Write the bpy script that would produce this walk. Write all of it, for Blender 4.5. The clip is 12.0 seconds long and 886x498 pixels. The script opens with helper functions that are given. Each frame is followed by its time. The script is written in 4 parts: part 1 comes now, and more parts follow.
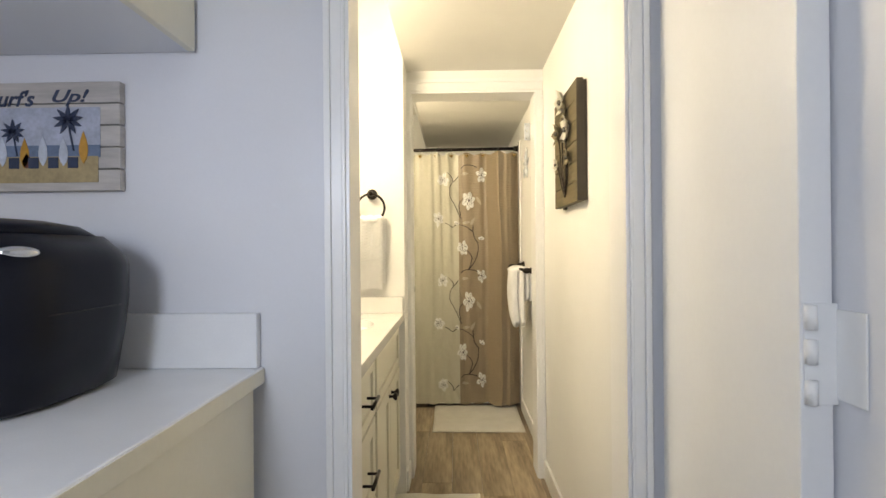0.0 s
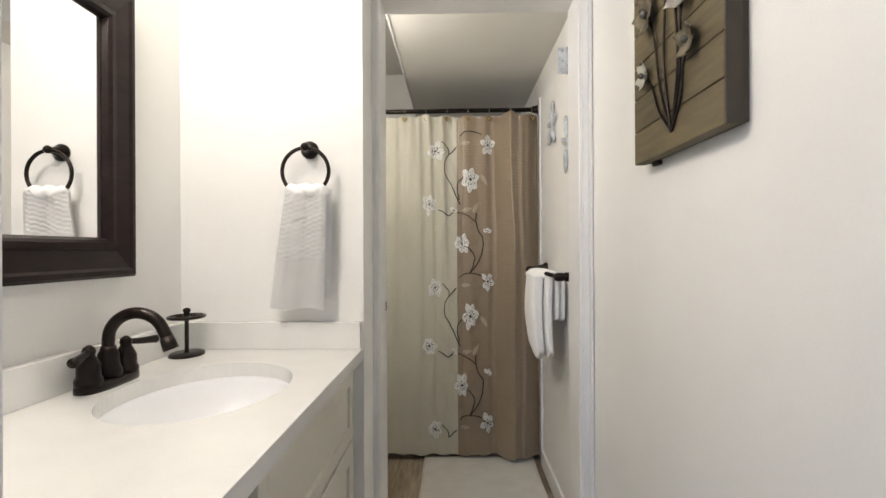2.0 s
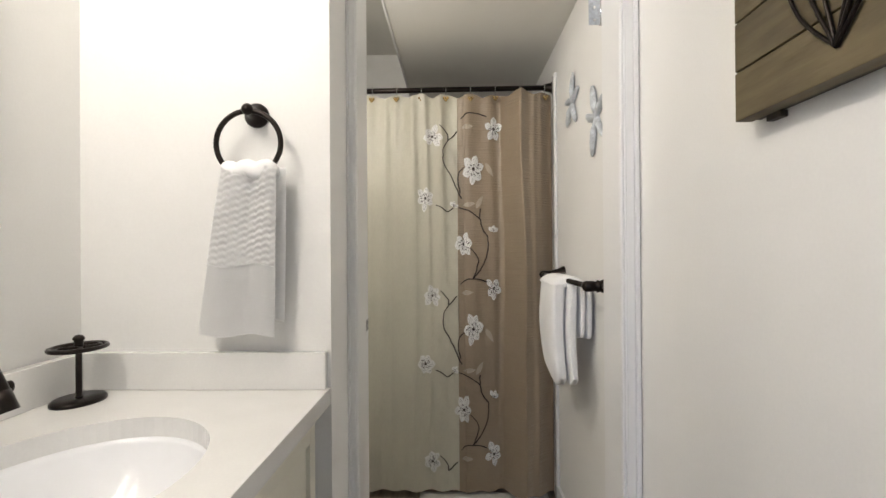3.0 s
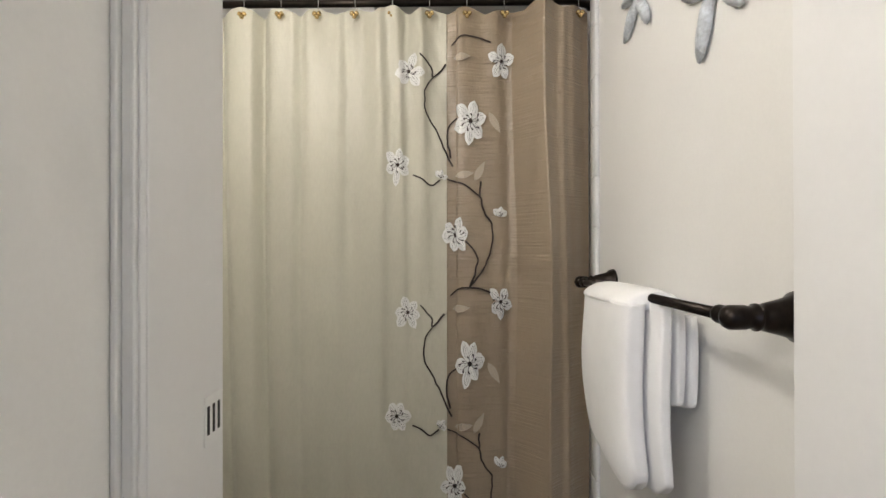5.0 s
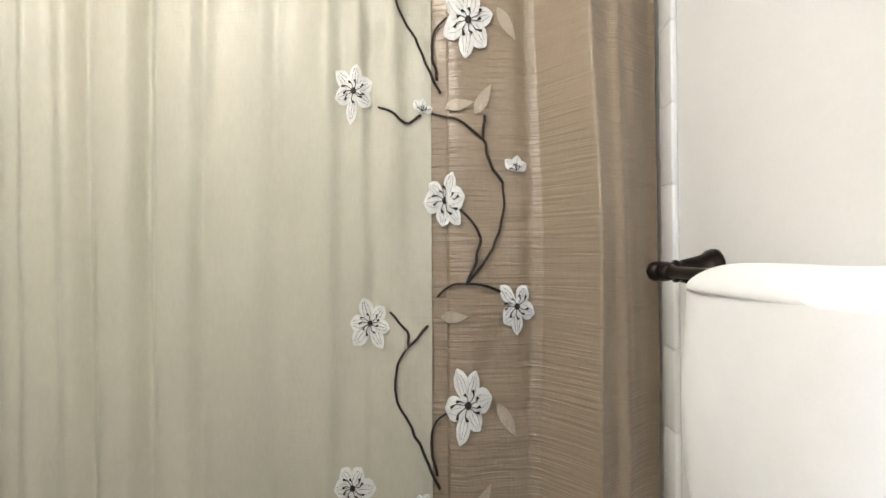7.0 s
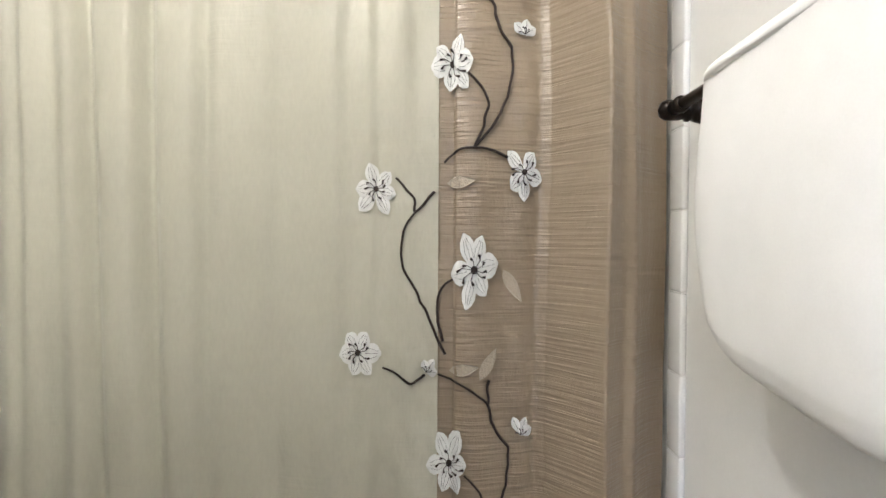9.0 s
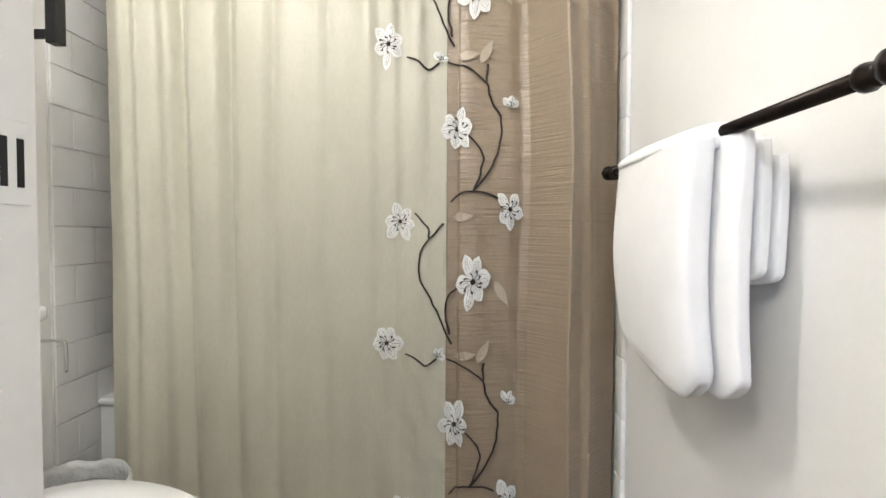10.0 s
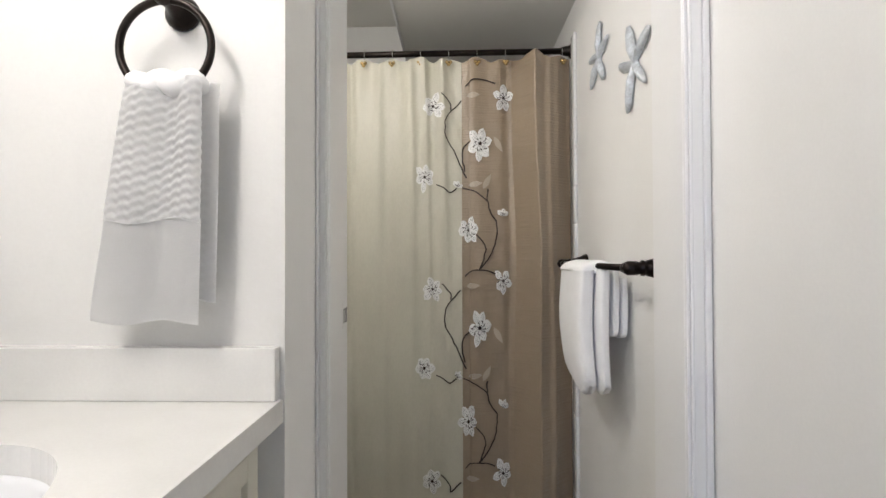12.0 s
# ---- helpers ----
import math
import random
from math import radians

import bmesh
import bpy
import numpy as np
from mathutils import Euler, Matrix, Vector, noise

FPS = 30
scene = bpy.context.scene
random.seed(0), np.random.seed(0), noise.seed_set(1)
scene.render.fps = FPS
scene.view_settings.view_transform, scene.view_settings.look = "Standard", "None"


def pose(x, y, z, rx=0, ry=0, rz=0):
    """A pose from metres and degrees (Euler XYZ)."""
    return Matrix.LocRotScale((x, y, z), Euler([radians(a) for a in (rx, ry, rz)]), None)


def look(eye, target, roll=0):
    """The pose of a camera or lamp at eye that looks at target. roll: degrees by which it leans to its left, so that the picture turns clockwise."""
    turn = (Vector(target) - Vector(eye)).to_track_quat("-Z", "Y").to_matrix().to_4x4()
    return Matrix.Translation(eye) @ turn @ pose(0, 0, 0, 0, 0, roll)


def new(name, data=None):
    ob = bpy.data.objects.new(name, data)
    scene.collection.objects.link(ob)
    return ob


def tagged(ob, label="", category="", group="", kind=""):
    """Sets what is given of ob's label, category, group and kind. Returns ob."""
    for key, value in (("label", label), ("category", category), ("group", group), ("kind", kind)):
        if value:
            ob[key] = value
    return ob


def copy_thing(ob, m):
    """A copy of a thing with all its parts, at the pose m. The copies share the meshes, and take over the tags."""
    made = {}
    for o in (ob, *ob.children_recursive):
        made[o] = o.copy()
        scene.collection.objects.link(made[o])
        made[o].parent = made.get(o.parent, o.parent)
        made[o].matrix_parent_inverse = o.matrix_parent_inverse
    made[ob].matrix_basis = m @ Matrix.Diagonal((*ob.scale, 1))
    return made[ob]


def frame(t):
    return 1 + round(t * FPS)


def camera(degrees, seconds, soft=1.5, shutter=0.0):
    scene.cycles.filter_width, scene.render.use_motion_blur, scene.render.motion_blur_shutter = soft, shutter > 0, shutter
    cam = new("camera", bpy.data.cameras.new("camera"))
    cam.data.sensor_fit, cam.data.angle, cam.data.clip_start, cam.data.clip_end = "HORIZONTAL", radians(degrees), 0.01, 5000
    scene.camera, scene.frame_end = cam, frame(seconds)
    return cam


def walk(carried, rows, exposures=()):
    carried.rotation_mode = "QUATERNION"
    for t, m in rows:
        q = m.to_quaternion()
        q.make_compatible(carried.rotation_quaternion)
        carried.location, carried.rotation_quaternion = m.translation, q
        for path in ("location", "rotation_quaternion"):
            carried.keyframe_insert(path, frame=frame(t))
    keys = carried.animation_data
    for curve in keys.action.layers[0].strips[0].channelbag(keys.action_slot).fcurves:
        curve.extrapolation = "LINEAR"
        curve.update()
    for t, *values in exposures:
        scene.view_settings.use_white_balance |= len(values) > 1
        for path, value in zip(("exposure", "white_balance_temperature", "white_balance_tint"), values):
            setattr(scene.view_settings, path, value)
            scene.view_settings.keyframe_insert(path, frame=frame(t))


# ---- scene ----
cam = camera(82.0, 12.0)

PATH = [
    (0, (0.141, -0.143, 1.184), (0.092, 1.856, 1.187), -0.5),
    (0.5, (0.146, 0.106, 1.174), (0.094, 2.105, 1.178), -0.5),
    (1, (0.168, 0.387, 1.169), (0.116, 2.386, 1.173), -0.5),
    (1.5, (0.168, 0.625, 1.161), (0.117, 2.624, 1.162), -0.5),
    (1.9, (0.162, 0.816, 1.163), (0.112, 2.815, 1.166), -0.6),
    (2, (0.16, 0.857, 1.164), (0.11, 2.856, 1.167), -0.3),
    (2.5, (0.154, 1.051, 1.164), (0.105, 3.05, 1.171), -0.5),
    (3, (0.155, 1.26, 1.167), (0.107, 3.259, 1.174), -0.4),
    (3.2, (0.157, 1.352, 1.168), (0.11, 3.351, 1.172), -0.4),
    (4.8, (0.158, 2.003, 1.145), (0.139, 4.003, 1.153), -0.1),
    (5, (0.168, 2.076, 1.148), (0.153, 4.076, 1.155), -0.1),
    (5.5, (0.231, 2.252, 1.145), (0.176, 4.251, 1.162), -0.1),
    (6, (0.227, 2.389, 1.124), (0.18, 4.389, 1.149), -0.1),
    (6.5, (0.223, 2.538, 1.125), (0.164, 4.537, 1.147), -0.1),
    (6.7, (0.221, 2.589, 1.118), (0.162, 4.588, 1.142), -0.2),
    (8.3, (0.183, 2.833, 0.89), (0.191, 4.832, 0.947), -0.0),
    (8.5, (0.181, 2.802, 0.88), (0.183, 4.802, 0.895), 0.2),
    (9, (0.195, 2.666, 0.857), (0.16, 4.665, 0.821), 0.3),
    (9.5, (0.204, 2.484, 0.873), (0.156, 4.483, 0.807), 0.2),
    (10, (0.185, 2.322, 0.929), (0.147, 4.32, 0.862), 0.3),
    (10.5, (0.163, 2.152, 0.97), (0.108, 4.151, 0.932), 0.0),
    (11, (0.126, 1.953, 1.001), (0.082, 3.953, 1.009), -0.0),
    (11.5, (0.129, 1.781, 1.053), (0.078, 3.78, 1.08), -0.1),
    (12, (0.149, 1.578, 1.09), (0.092, 3.577, 1.119), -0.2),
]
EXPOSURES = [(0, 0.78, 9500, 6), (0.9, 0.56, 9300, 7), (1.6, 0.34, 7000, 10), (2.5, 0.25, 6650, 11), (5, 0.42, 6550, 11), (6, 0.80, 6450, 10), (6.7, 0.92, 6400, 10), (8.3, 1.22, 6300, 10), (9.7, 1.20, 6250, 10), (11, 0.82, 6250, 11), (12, 0.40, 6300, 12)]
walk(cam, [(t, look(eye, target, roll)) for t, eye, target, roll in PATH], EXPOSURES)

# ---- world, lights ----
world = bpy.data.worlds.new("world")
scene.world = world
world.use_nodes = True
wn = world.node_tree.nodes
sky = wn.new("ShaderNodeTexSky")
sky.sky_type, sky.sun_disc = "NISHITA", False
sky.sun_elevation, sky.sun_rotation = radians(35), radians(150)
world.node_tree.links.new(sky.outputs[0], wn["Background"].inputs[0])
wn["Background"].inputs[1].default_value = 0.12


def lamp(name, kind, at, energy, color, size=0.1, target=None, size_y=None):
    data = bpy.data.lights.new(name, kind)
    data.energy, data.color = energy, color
    if kind == "AREA":
        data.shape, data.size, data.size_y = "RECTANGLE", size, size_y or size
    else:
        data.shadow_soft_size = size
    ob = new(name, data)
    ob.matrix_world = look(at, target) if target else Matrix.Translation(at)
    return ob


WARM = (1.0, 0.95, 0.885)
for ly in (1.31, 1.53, 1.75):
    lamp("vanity_bulb_light", "POINT", (-0.47, ly, 1.985), 5.0, WARM, 0.04)
lamp("bath_ceiling_bulb_light", "POINT", (-0.34, 2.78, 1.975), 8.8, WARM, 0.045)
# cool light from behind the camera, added at an assumed, unseen window
lamp("kitchen_daylight_from_behind", "AREA", (-0.38, -0.97, 1.58), 11.3, (0.47, 0.61, 1.0), 0.28, (-0.75, 0.9, 0.95), 0.5)

# ---- materials ----


def mat(name, color, rough=0.5, metal=0.0, vary=0.06, scale=6.0, grain=60.0, bump=0.05, dist=0.002, sheen=0.0,
        stretch=(1, 1, 1), coat=0.0, spread=0.0, dark=None, spec=0.5):
    """A surface with colour variation at two scales and fine relief."""
    m = bpy.data.materials.new(name)
    m.use_nodes = True
    n, l = m.node_tree.nodes, m.node_tree.links
    b = n["Principled BSDF"]
    b.inputs["Roughness"].default_value, b.inputs["Metallic"].default_value = rough, metal
    b.inputs["Sheen Weight"].default_value, b.inputs["Coat Weight"].default_value = sheen, coat
    b.inputs["Specular IOR Level"].default_value = spec
    co = n.new("ShaderNodeTexCoord")
    mp = n.new("ShaderNodeMapping")
    mp.inputs["Scale"].default_value = stretch
    l.new(co.outputs["Object"], mp.inputs[0])
    big, fine = n.new("ShaderNodeTexNoise"), n.new("ShaderNodeTexNoise")
    big.inputs["Scale"].default_value, big.inputs["Detail"].default_value = scale, 4
    fine.inputs["Scale"].default_value, fine.inputs["Detail"].default_value = grain, 3
    l.new(mp.outputs[0], big.inputs["Vector"]), l.new(mp.outputs[0], fine.inputs["Vector"])
    mixn = n.new("ShaderNodeMix")
    mixn.data_type = "FLOAT"
    mixn.inputs[0].default_value = 0.35
    l.new(big.outputs["Fac"], mixn.inputs[2]), l.new(fine.outputs["Fac"], mixn.inputs[3])
    ramp = n.new("ShaderNodeValToRGB")
    lo = dark or [c * (1 - 2 * vary) for c in color]
    hi = [min(1, c * (1 + vary)) for c in color]
    ramp.color_ramp.elements[0].color, ramp.color_ramp.elements[1].color = (*lo, 1), (*hi, 1)
    ramp.color_ramp.elements[0].position, ramp.color_ramp.elements[1].position = 0.3, 0.7
    l.new(mixn.outputs[0], ramp.inputs[0])
    out = ramp.outputs[0]
    if spread:
        info, hsv, mr = n.new("ShaderNodeObjectInfo"), n.new("ShaderNodeHueSaturation"), n.new("ShaderNodeMapRange")
        mr.inputs["To Min"].default_value, mr.inputs["To Max"].default_value = 1 - spread, 1 + spread
        l.new(info.outputs["Random"], mr.inputs["Value"]), l.new(mr.outputs[0], hsv.inputs["Value"])
        l.new(out, hsv.inputs["Color"])
        out = hsv.outputs[0]
    l.new(out, b.inputs["Base Color"])
    bp = n.new("ShaderNodeBump")
    bp.inputs["Strength"].default_value, bp.inputs["Distance"].default_value = bump * 4, dist
    l.new(fine.outputs["Fac"], bp.inputs["Height"]), l.new(bp.outputs[0], b.inputs["Normal"])
    return m


WALL = mat("wall_paint", (0.84, 0.835, 0.81), 0.45, vary=0.02, scale=3, grain=180, bump=0.04, dist=0.001, spec=0.25)
KWALL = mat("kitchen_wall_paint", (0.73, 0.74, 0.77), 0.4, vary=0.015, scale=3, grain=180, bump=0.04, dist=0.001)
CEIL = mat("ceiling_paint", (0.78, 0.765, 0.72), 0.7, vary=0.02, scale=3, grain=140, bump=0.05, dist=0.001)
TRIM = mat("trim_gloss_paint", (0.85, 0.85, 0.84), 0.28, vary=0.015, scale=4, grain=90, bump=0.02, dist=0.001)
CABINET = mat("cabinet_paint", (0.72, 0.70, 0.60), 0.35, vary=0.02, scale=4, grain=90, bump=0.02, dist=0.001)
CREAM = mat("cream_laminate", (0.79, 0.75, 0.62), 0.4, vary=0.02, scale=4, grain=90, bump=0.02, dist=0.001)
QUARTZ = mat("white_quartz", (0.83, 0.825, 0.80), 0.16, vary=0.03, scale=9, grain=240, bump=0.0)
LAMIN = mat("kitchen_countertop", (0.83, 0.835, 0.84), 0.3, vary=0.03, scale=9, grain=300, bump=0.0)
CERAMIC = mat("white_ceramic", (0.94, 0.95, 0.965), 0.08, vary=0.01, bump=0.0, coat=0.3)
TILE = mat("glazed_white_tile", (0.82, 0.82, 0.81), 0.1, vary=0.015, scale=14, grain=40, bump=0.02, spread=0.015)
GROUT = mat("grout", (0.77, 0.765, 0.75), 0.85, vary=0.08, grain=200, bump=0.1)
BRONZE = mat("oil_rubbed_bronze", (0.022, 0.016, 0.013), 0.3, 0.75, vary=0.3, scale=20, grain=120, bump=0.03)
ESPRESSO = mat("espresso_frame_wood", (0.018, 0.011, 0.010), 0.3, vary=0.3, scale=8, grain=70, bump=0.03, stretch=(1, 0.2, 1), spec=0.14)
BLACKMETAL = mat("black_powder_coated_metal", (0.012, 0.012, 0.013), 0.4, 0.3, vary=0.2, bump=0.02)
CHROME = mat("chrome", (0.75, 0.75, 0.75), 0.12, 1.0, vary=0.02, bump=0.0)
BRASS = mat("brass", (0.62, 0.46, 0.22), 0.25, 1.0, vary=0.08, bump=0.0)
FRYER = mat("glossy_black_plastic", (0.006, 0.007, 0.012), 0.28, spec=0.2, vary=0.15, scale=12, bump=0.01)
TERRY = mat("white_terry_cloth", (0.90, 0.90, 0.895), 0.95, vary=0.02, scale=18, grain=420, bump=0.05, dist=0.0005)
MAT = mat("cream_bath_mat", (0.74, 0.72, 0.65), 0.95, vary=0.06, scale=12, grain=300, bump=0.4, dist=0.004, sheen=0.4)
WOODART = mat("stained_plank_wood", (0.15, 0.115, 0.058), 0.6, vary=0.3, scale=5, grain=45, bump=0.12, stretch=(1, 0.25, 2.2), spread=0.15)
PLANK = mat("floor_plank_wood", (0.40, 0.32, 0.225), 0.42, vary=0.3, scale=4, grain=22, bump=0.06, stretch=(3.0, 0.35, 1), spread=0.2, dark=(0.10, 0.072, 0.048))
PETAL = mat("white_embroidered_petal", (0.84, 0.84, 0.82), 0.6, vary=0.08, scale=40, grain=260, bump=0.15, stretch=(1, 1, 0.5))
THREAD = mat("dark_brown_thread", (0.035, 0.022, 0.017), 0.7, vary=0.3, grain=400, bump=0.3)
SHEER = mat("cream_organza_leaf", (0.47, 0.40, 0.31), 0.35, vary=0.06, scale=20, grain=200, bump=0.2, sheen=0.6)
STAR = mat("pale_blue_grey_starfish_metal", (0.60, 0.64, 0.68), 0.45, 0.2, vary=0.25, scale=30, grain=160, bump=0.3)
METALFLOWER = mat("white_enamelled_metal_petal", (0.78, 0.76, 0.68), 0.4, 0.1, vary=0.12, scale=25, bump=0.1)
# Grey-brown petal backs and the shade on them, put into a darker tan.
TANFLOWER = mat("shaded_tan_metal_petal", (0.34, 0.29, 0.20), 0.5, 0.1, vary=0.3, scale=25, bump=0.1)
SEED = mat("grey_flower_centre", (0.16, 0.15, 0.13), 0.5, 0.4, vary=0.3, bump=0.2)
BAG = mat("white_plastic_liner", (0.72, 0.73, 0.73), 0.25, vary=0.08, scale=14, grain=60, bump=0.3, dist=0.006)
PAPER = mat("toilet_paper", (0.85, 0.85, 0.84), 0.9, vary=0.02, grain=200, bump=0.2)
GREYIN = mat("bin_plastic", (0.25, 0.25, 0.25), 0.5)
MIRROR = mat("mirror_glass", (0.92, 0.92, 0.92), 0.0, 1.0, vary=0.0, bump=0.0)
WOODDARK = mat("dark_stained_edge_wood", (0.055, 0.040, 0.024), 0.6, vary=0.25, scale=6, grain=50, bump=0.1, stretch=(1, 1, 0.3))
SIGNWOOD = mat("whitewashed_sign_wood", (0.50, 0.47, 0.44), 0.6, vary=0.18, scale=10, grain=60, bump=0.1, stretch=(0.3, 1, 2), spread=0.05)


def plain(name, color, rough=0.6):
    return mat(name, color, rough, vary=0.12, scale=30, grain=120, bump=0.05)


INK, SAND, SEA = plain("dark_sign_ink", (0.03, 0.045, 0.09)), plain("painted_sand", (0.42, 0.32, 0.17)), plain("painted_sea", (0.14, 0.20, 0.30))
PALE, GOLD, RED = plain("painted_pale_board", (0.55, 0.60, 0.68)), plain("painted_gold_board", (0.55, 0.27, 0.04)), plain("painted_brown_board", (0.20, 0.07, 0.04))
SKYB = plain("painted_sky", (0.42, 0.46, 0.56))


def cloth(name, color, crinkle, thin):
    """Woven satin that lets a little light through, with a crosswise crinkle."""
    m = mat(name, color, 0.40, vary=0.05, scale=4, grain=150, bump=0.12, dist=0.002, sheen=0.1, stretch=(1.0, 1.0, 0.35))
    n, l = m.node_tree.nodes, m.node_tree.links
    b = n["Principled BSDF"]
    co, mp, nz, bp = n.new("ShaderNodeTexCoord"), n.new("ShaderNodeMapping"), n.new("ShaderNodeTexNoise"), n.new("ShaderNodeBump")
    mp.inputs["Scale"].default_value = (7, 1, 150)
    nz.inputs["Scale"].default_value, nz.inputs["Detail"].default_value, nz.inputs["Distortion"].default_value = 1.0, 1.5, 0.5
    bp.inputs["Strength"].default_value, bp.inputs["Distance"].default_value = crinkle, 0.005
    l.new(co.outputs["Object"], mp.inputs[0]), l.new(mp.outputs[0], nz.inputs["Vector"]), l.new(nz.outputs["Fac"], bp.inputs["Height"])
    old = b.inputs["Normal"].links[0].from_socket
    l.new(old, bp.inputs["Normal"]), l.new(bp.outputs[0], b.inputs["Normal"])
    tr, mx = n.new("ShaderNodeBsdfTranslucent"), n.new("ShaderNodeMixShader")
    tr.inputs[0].default_value = (*color, 1)
    mx.inputs[0].default_value = thin
    l.new(b.outputs[0], mx.inputs[1]), l.new(tr.outputs[0], mx.inputs[2])
    l.new(mx.outputs[0], n["Material Output"].inputs["Surface"])
    return m


IVORY = cloth("ivory_curtain_satin", (0.60, 0.58, 0.482), 0.16, 0.10)
TAUPE = cloth("taupe_curtain_satin", (0.325, 0.250, 0.170), 0.6, 0.06)
TAUPE.node_tree.nodes["Principled BSDF"].inputs["Roughness"].default_value = 0.33
TAUPE.node_tree.nodes["Principled BSDF"].inputs["Specular IOR Level"].default_value = 0.8

glow = bpy.data.materials.new("lamp_glass_glow")
glow.use_nodes = True
glow.node_tree.nodes["Principled BSDF"].inputs["Emission Color"].default_value = (1, 0.9, 0.75, 1)
glow.node_tree.nodes["Principled BSDF"].inputs["Emission Strength"].default_value = 3.0

# ---- mesh helpers ----


def box(bm, x0, x1, y0, y1, z0, z1, bevel=0.0):
    r = bmesh.ops.create_cube(bm, size=1, matrix=Matrix.LocRotScale(((x0 + x1) / 2, (y0 + y1) / 2, (z0 + z1) / 2), None, (x1 - x0, y1 - y0, z1 - z0)))
    if bevel:
        edges = list({e for v in r["verts"] for e in v.link_edges})
        bmesh.ops.bevel(bm, geom=edges, offset=bevel, segments=2, affect="EDGES", profile=0.5)
    return bm


def boxed(*a, bevel=0.0):
    return box(bmesh.new(), *a, bevel=bevel)


def tube(bm, pts, r, sides=10, closed=False, flat=None):
    """A round bar along points; r a number or one for each point."""
    pts = [Vector(p) for p in pts]
    n, rings, last = len(pts), [], None
    for i, p in enumerate(pts):
        d = (pts[(i + 1) % n] - pts[i - 1]) if closed else (pts[min(i + 1, n - 1)] - pts[max(i - 1, 0)])
        d.normalize()
        ref = last or (Vector((0, 0, 1)) if abs(d.z) < 0.9 else Vector((1, 0, 0)))
        u = (ref - d * ref.dot(d)).normalized()
        last, w = u, d.cross(u)
        rr = r[i] if isinstance(r, (list, tuple)) else r
        rings.append([bm.verts.new(p + (u * math.cos(a) + w * math.sin(a)) * rr) for a in (2 * math.pi * k / sides for k in range(sides))])
    for i in range(n if closed else n - 1):
        a, b = rings[i], rings[(i + 1) % n]
        for k in range(sides):
            bm.faces.new((a[k], a[(k + 1) % sides], b[(k + 1) % sides], b[k]))
    if not closed:
        bm.faces.new(rings[0][::-1]), bm.faces.new(rings[-1])
    return bm


def turned(bm, profile, at, axis="Z", sides=24):
    """A turned shape: (radius, along) pairs along an axis from at."""
    vec = {"Z": (0, 0, 1), "X": (1, 0, 0), "-X": (-1, 0, 0), "-Y": (0, -1, 0)}[axis]
    return tube(bm, [Vector(at) + Vector(vec) * h for _, h in profile], [max(r, 0.0004) for r, _ in profile], sides)


def smooth_path(pts, n=6):
    """A rounded line through points."""
    pts, out = [Vector(p) for p in pts], []
    for i in range(len(pts) - 1):
        a, b, c, d = pts[max(i - 1, 0)], pts[i], pts[i + 1], pts[min(i + 2, len(pts) - 1)]
        for k in range(n):
            t = k / n
            out.append(0.5 * (2 * b + (c - a) * t + (2 * a - 5 * b + 4 * c - d) * t * t + (3 * b - a - 3 * c + d) * t ** 3))
    return out + [pts[-1]]


def mesh_ob(name, bm, material, soft=False):
    me = bpy.data.meshes.new(name)
    bmesh.ops.recalc_face_normals(bm, faces=bm.faces)
    bm.to_mesh(me)
    bm.free()
    me.materials.append(material)
    if soft:
        me.polygons.foreach_set("use_smooth", [True] * len(me.polygons))
    return new(name, me)


def part(name, bm, material, parent, label="", soft=False):
    ob = mesh_ob(name, bm, material, soft)
    ob.parent = parent
    ob.matrix_parent_inverse = Matrix.Translation(-parent.matrix_basis.translation) if parent.parent is None else Matrix()
    return tagged(ob, label)


def thing(name, at, label, category, group="", kind=""):
    ob = new(name)
    ob.location = at
    ob.empty_display_size = 0.05
    return tagged(ob, label, category, group, kind)


def single(name, bm, material, label, category, kind="", soft=False, group=""):
    return tagged(mesh_ob(name, bm, material, soft), label, category, group, kind)


def fixed(name, bm, material, label, soft=False):
    return single(name, bm, material, label, name.split("_")[0], "structure", soft)


# ---- large structure ----
HC, UC = 2.115, 2.42          # hall ceiling, raised ceiling over the vanity and toilet
KY0, KY1 = 1.03, 1.14         # wall between kitchen and hall
DY0, DY1 = 2.508, 2.645       # wall between hall and bath
fixed("floor_base", boxed(-1.05, 0.75, -1.1, 4.6, -0.12, -0.012), GROUT, "concrete subfloor beneath the wood-look planks")

w = bmesh.new()
box(w, -0.95, -0.115, KY0, KY1, 0, 2.45)
box(w, -0.115, 0.55, KY0, KY1, 2.045, 2.45)
box(w, 0.55, 0.70, KY0, KY1, 0, 2.45)
fixed("wall_kitchen", w, KWALL, "cool white painted wall with the hall doorway through it")
fixed("wall_kitchen_left", boxed(-1.05, -0.95, -1.1, 1.14, 0, 2.45), KWALL, "white painted kitchen side wall")
fixed("wall_kitchen_right", boxed(0.652, 0.75, -1.1, 1.03, 0, 2.45), KWALL, "white painted wall beside the open closet door")
# unseen back wall, set close to the camera to hold the assumed window
w = bmesh.new()
box(w, -1.05, -0.85, -1.1, -1.0, 0, 2.45), box(w, -0.15, 0.75, -1.1, -1.0, 0, 2.45)
box(w, -0.85, -0.15, -1.1, -1.0, 0, 0.95), box(w, -0.85, -0.15, -1.1, -1.0, 2.0, 2.45)
fixed("wall_kitchen_back", w, KWALL, "unseen white kitchen wall, added to hold an assumed daylight window")
fixed("ceiling_kitchen", boxed(-1.05, 0.75, -1.1, 1.14, 2.45, 2.55), CEIL, "white kitchen ceiling")
fixed("wall_hall_right", boxed(0.60, 0.70, KY1, DY1, 0, 2.5), WALL, "warm white painted hall wall")
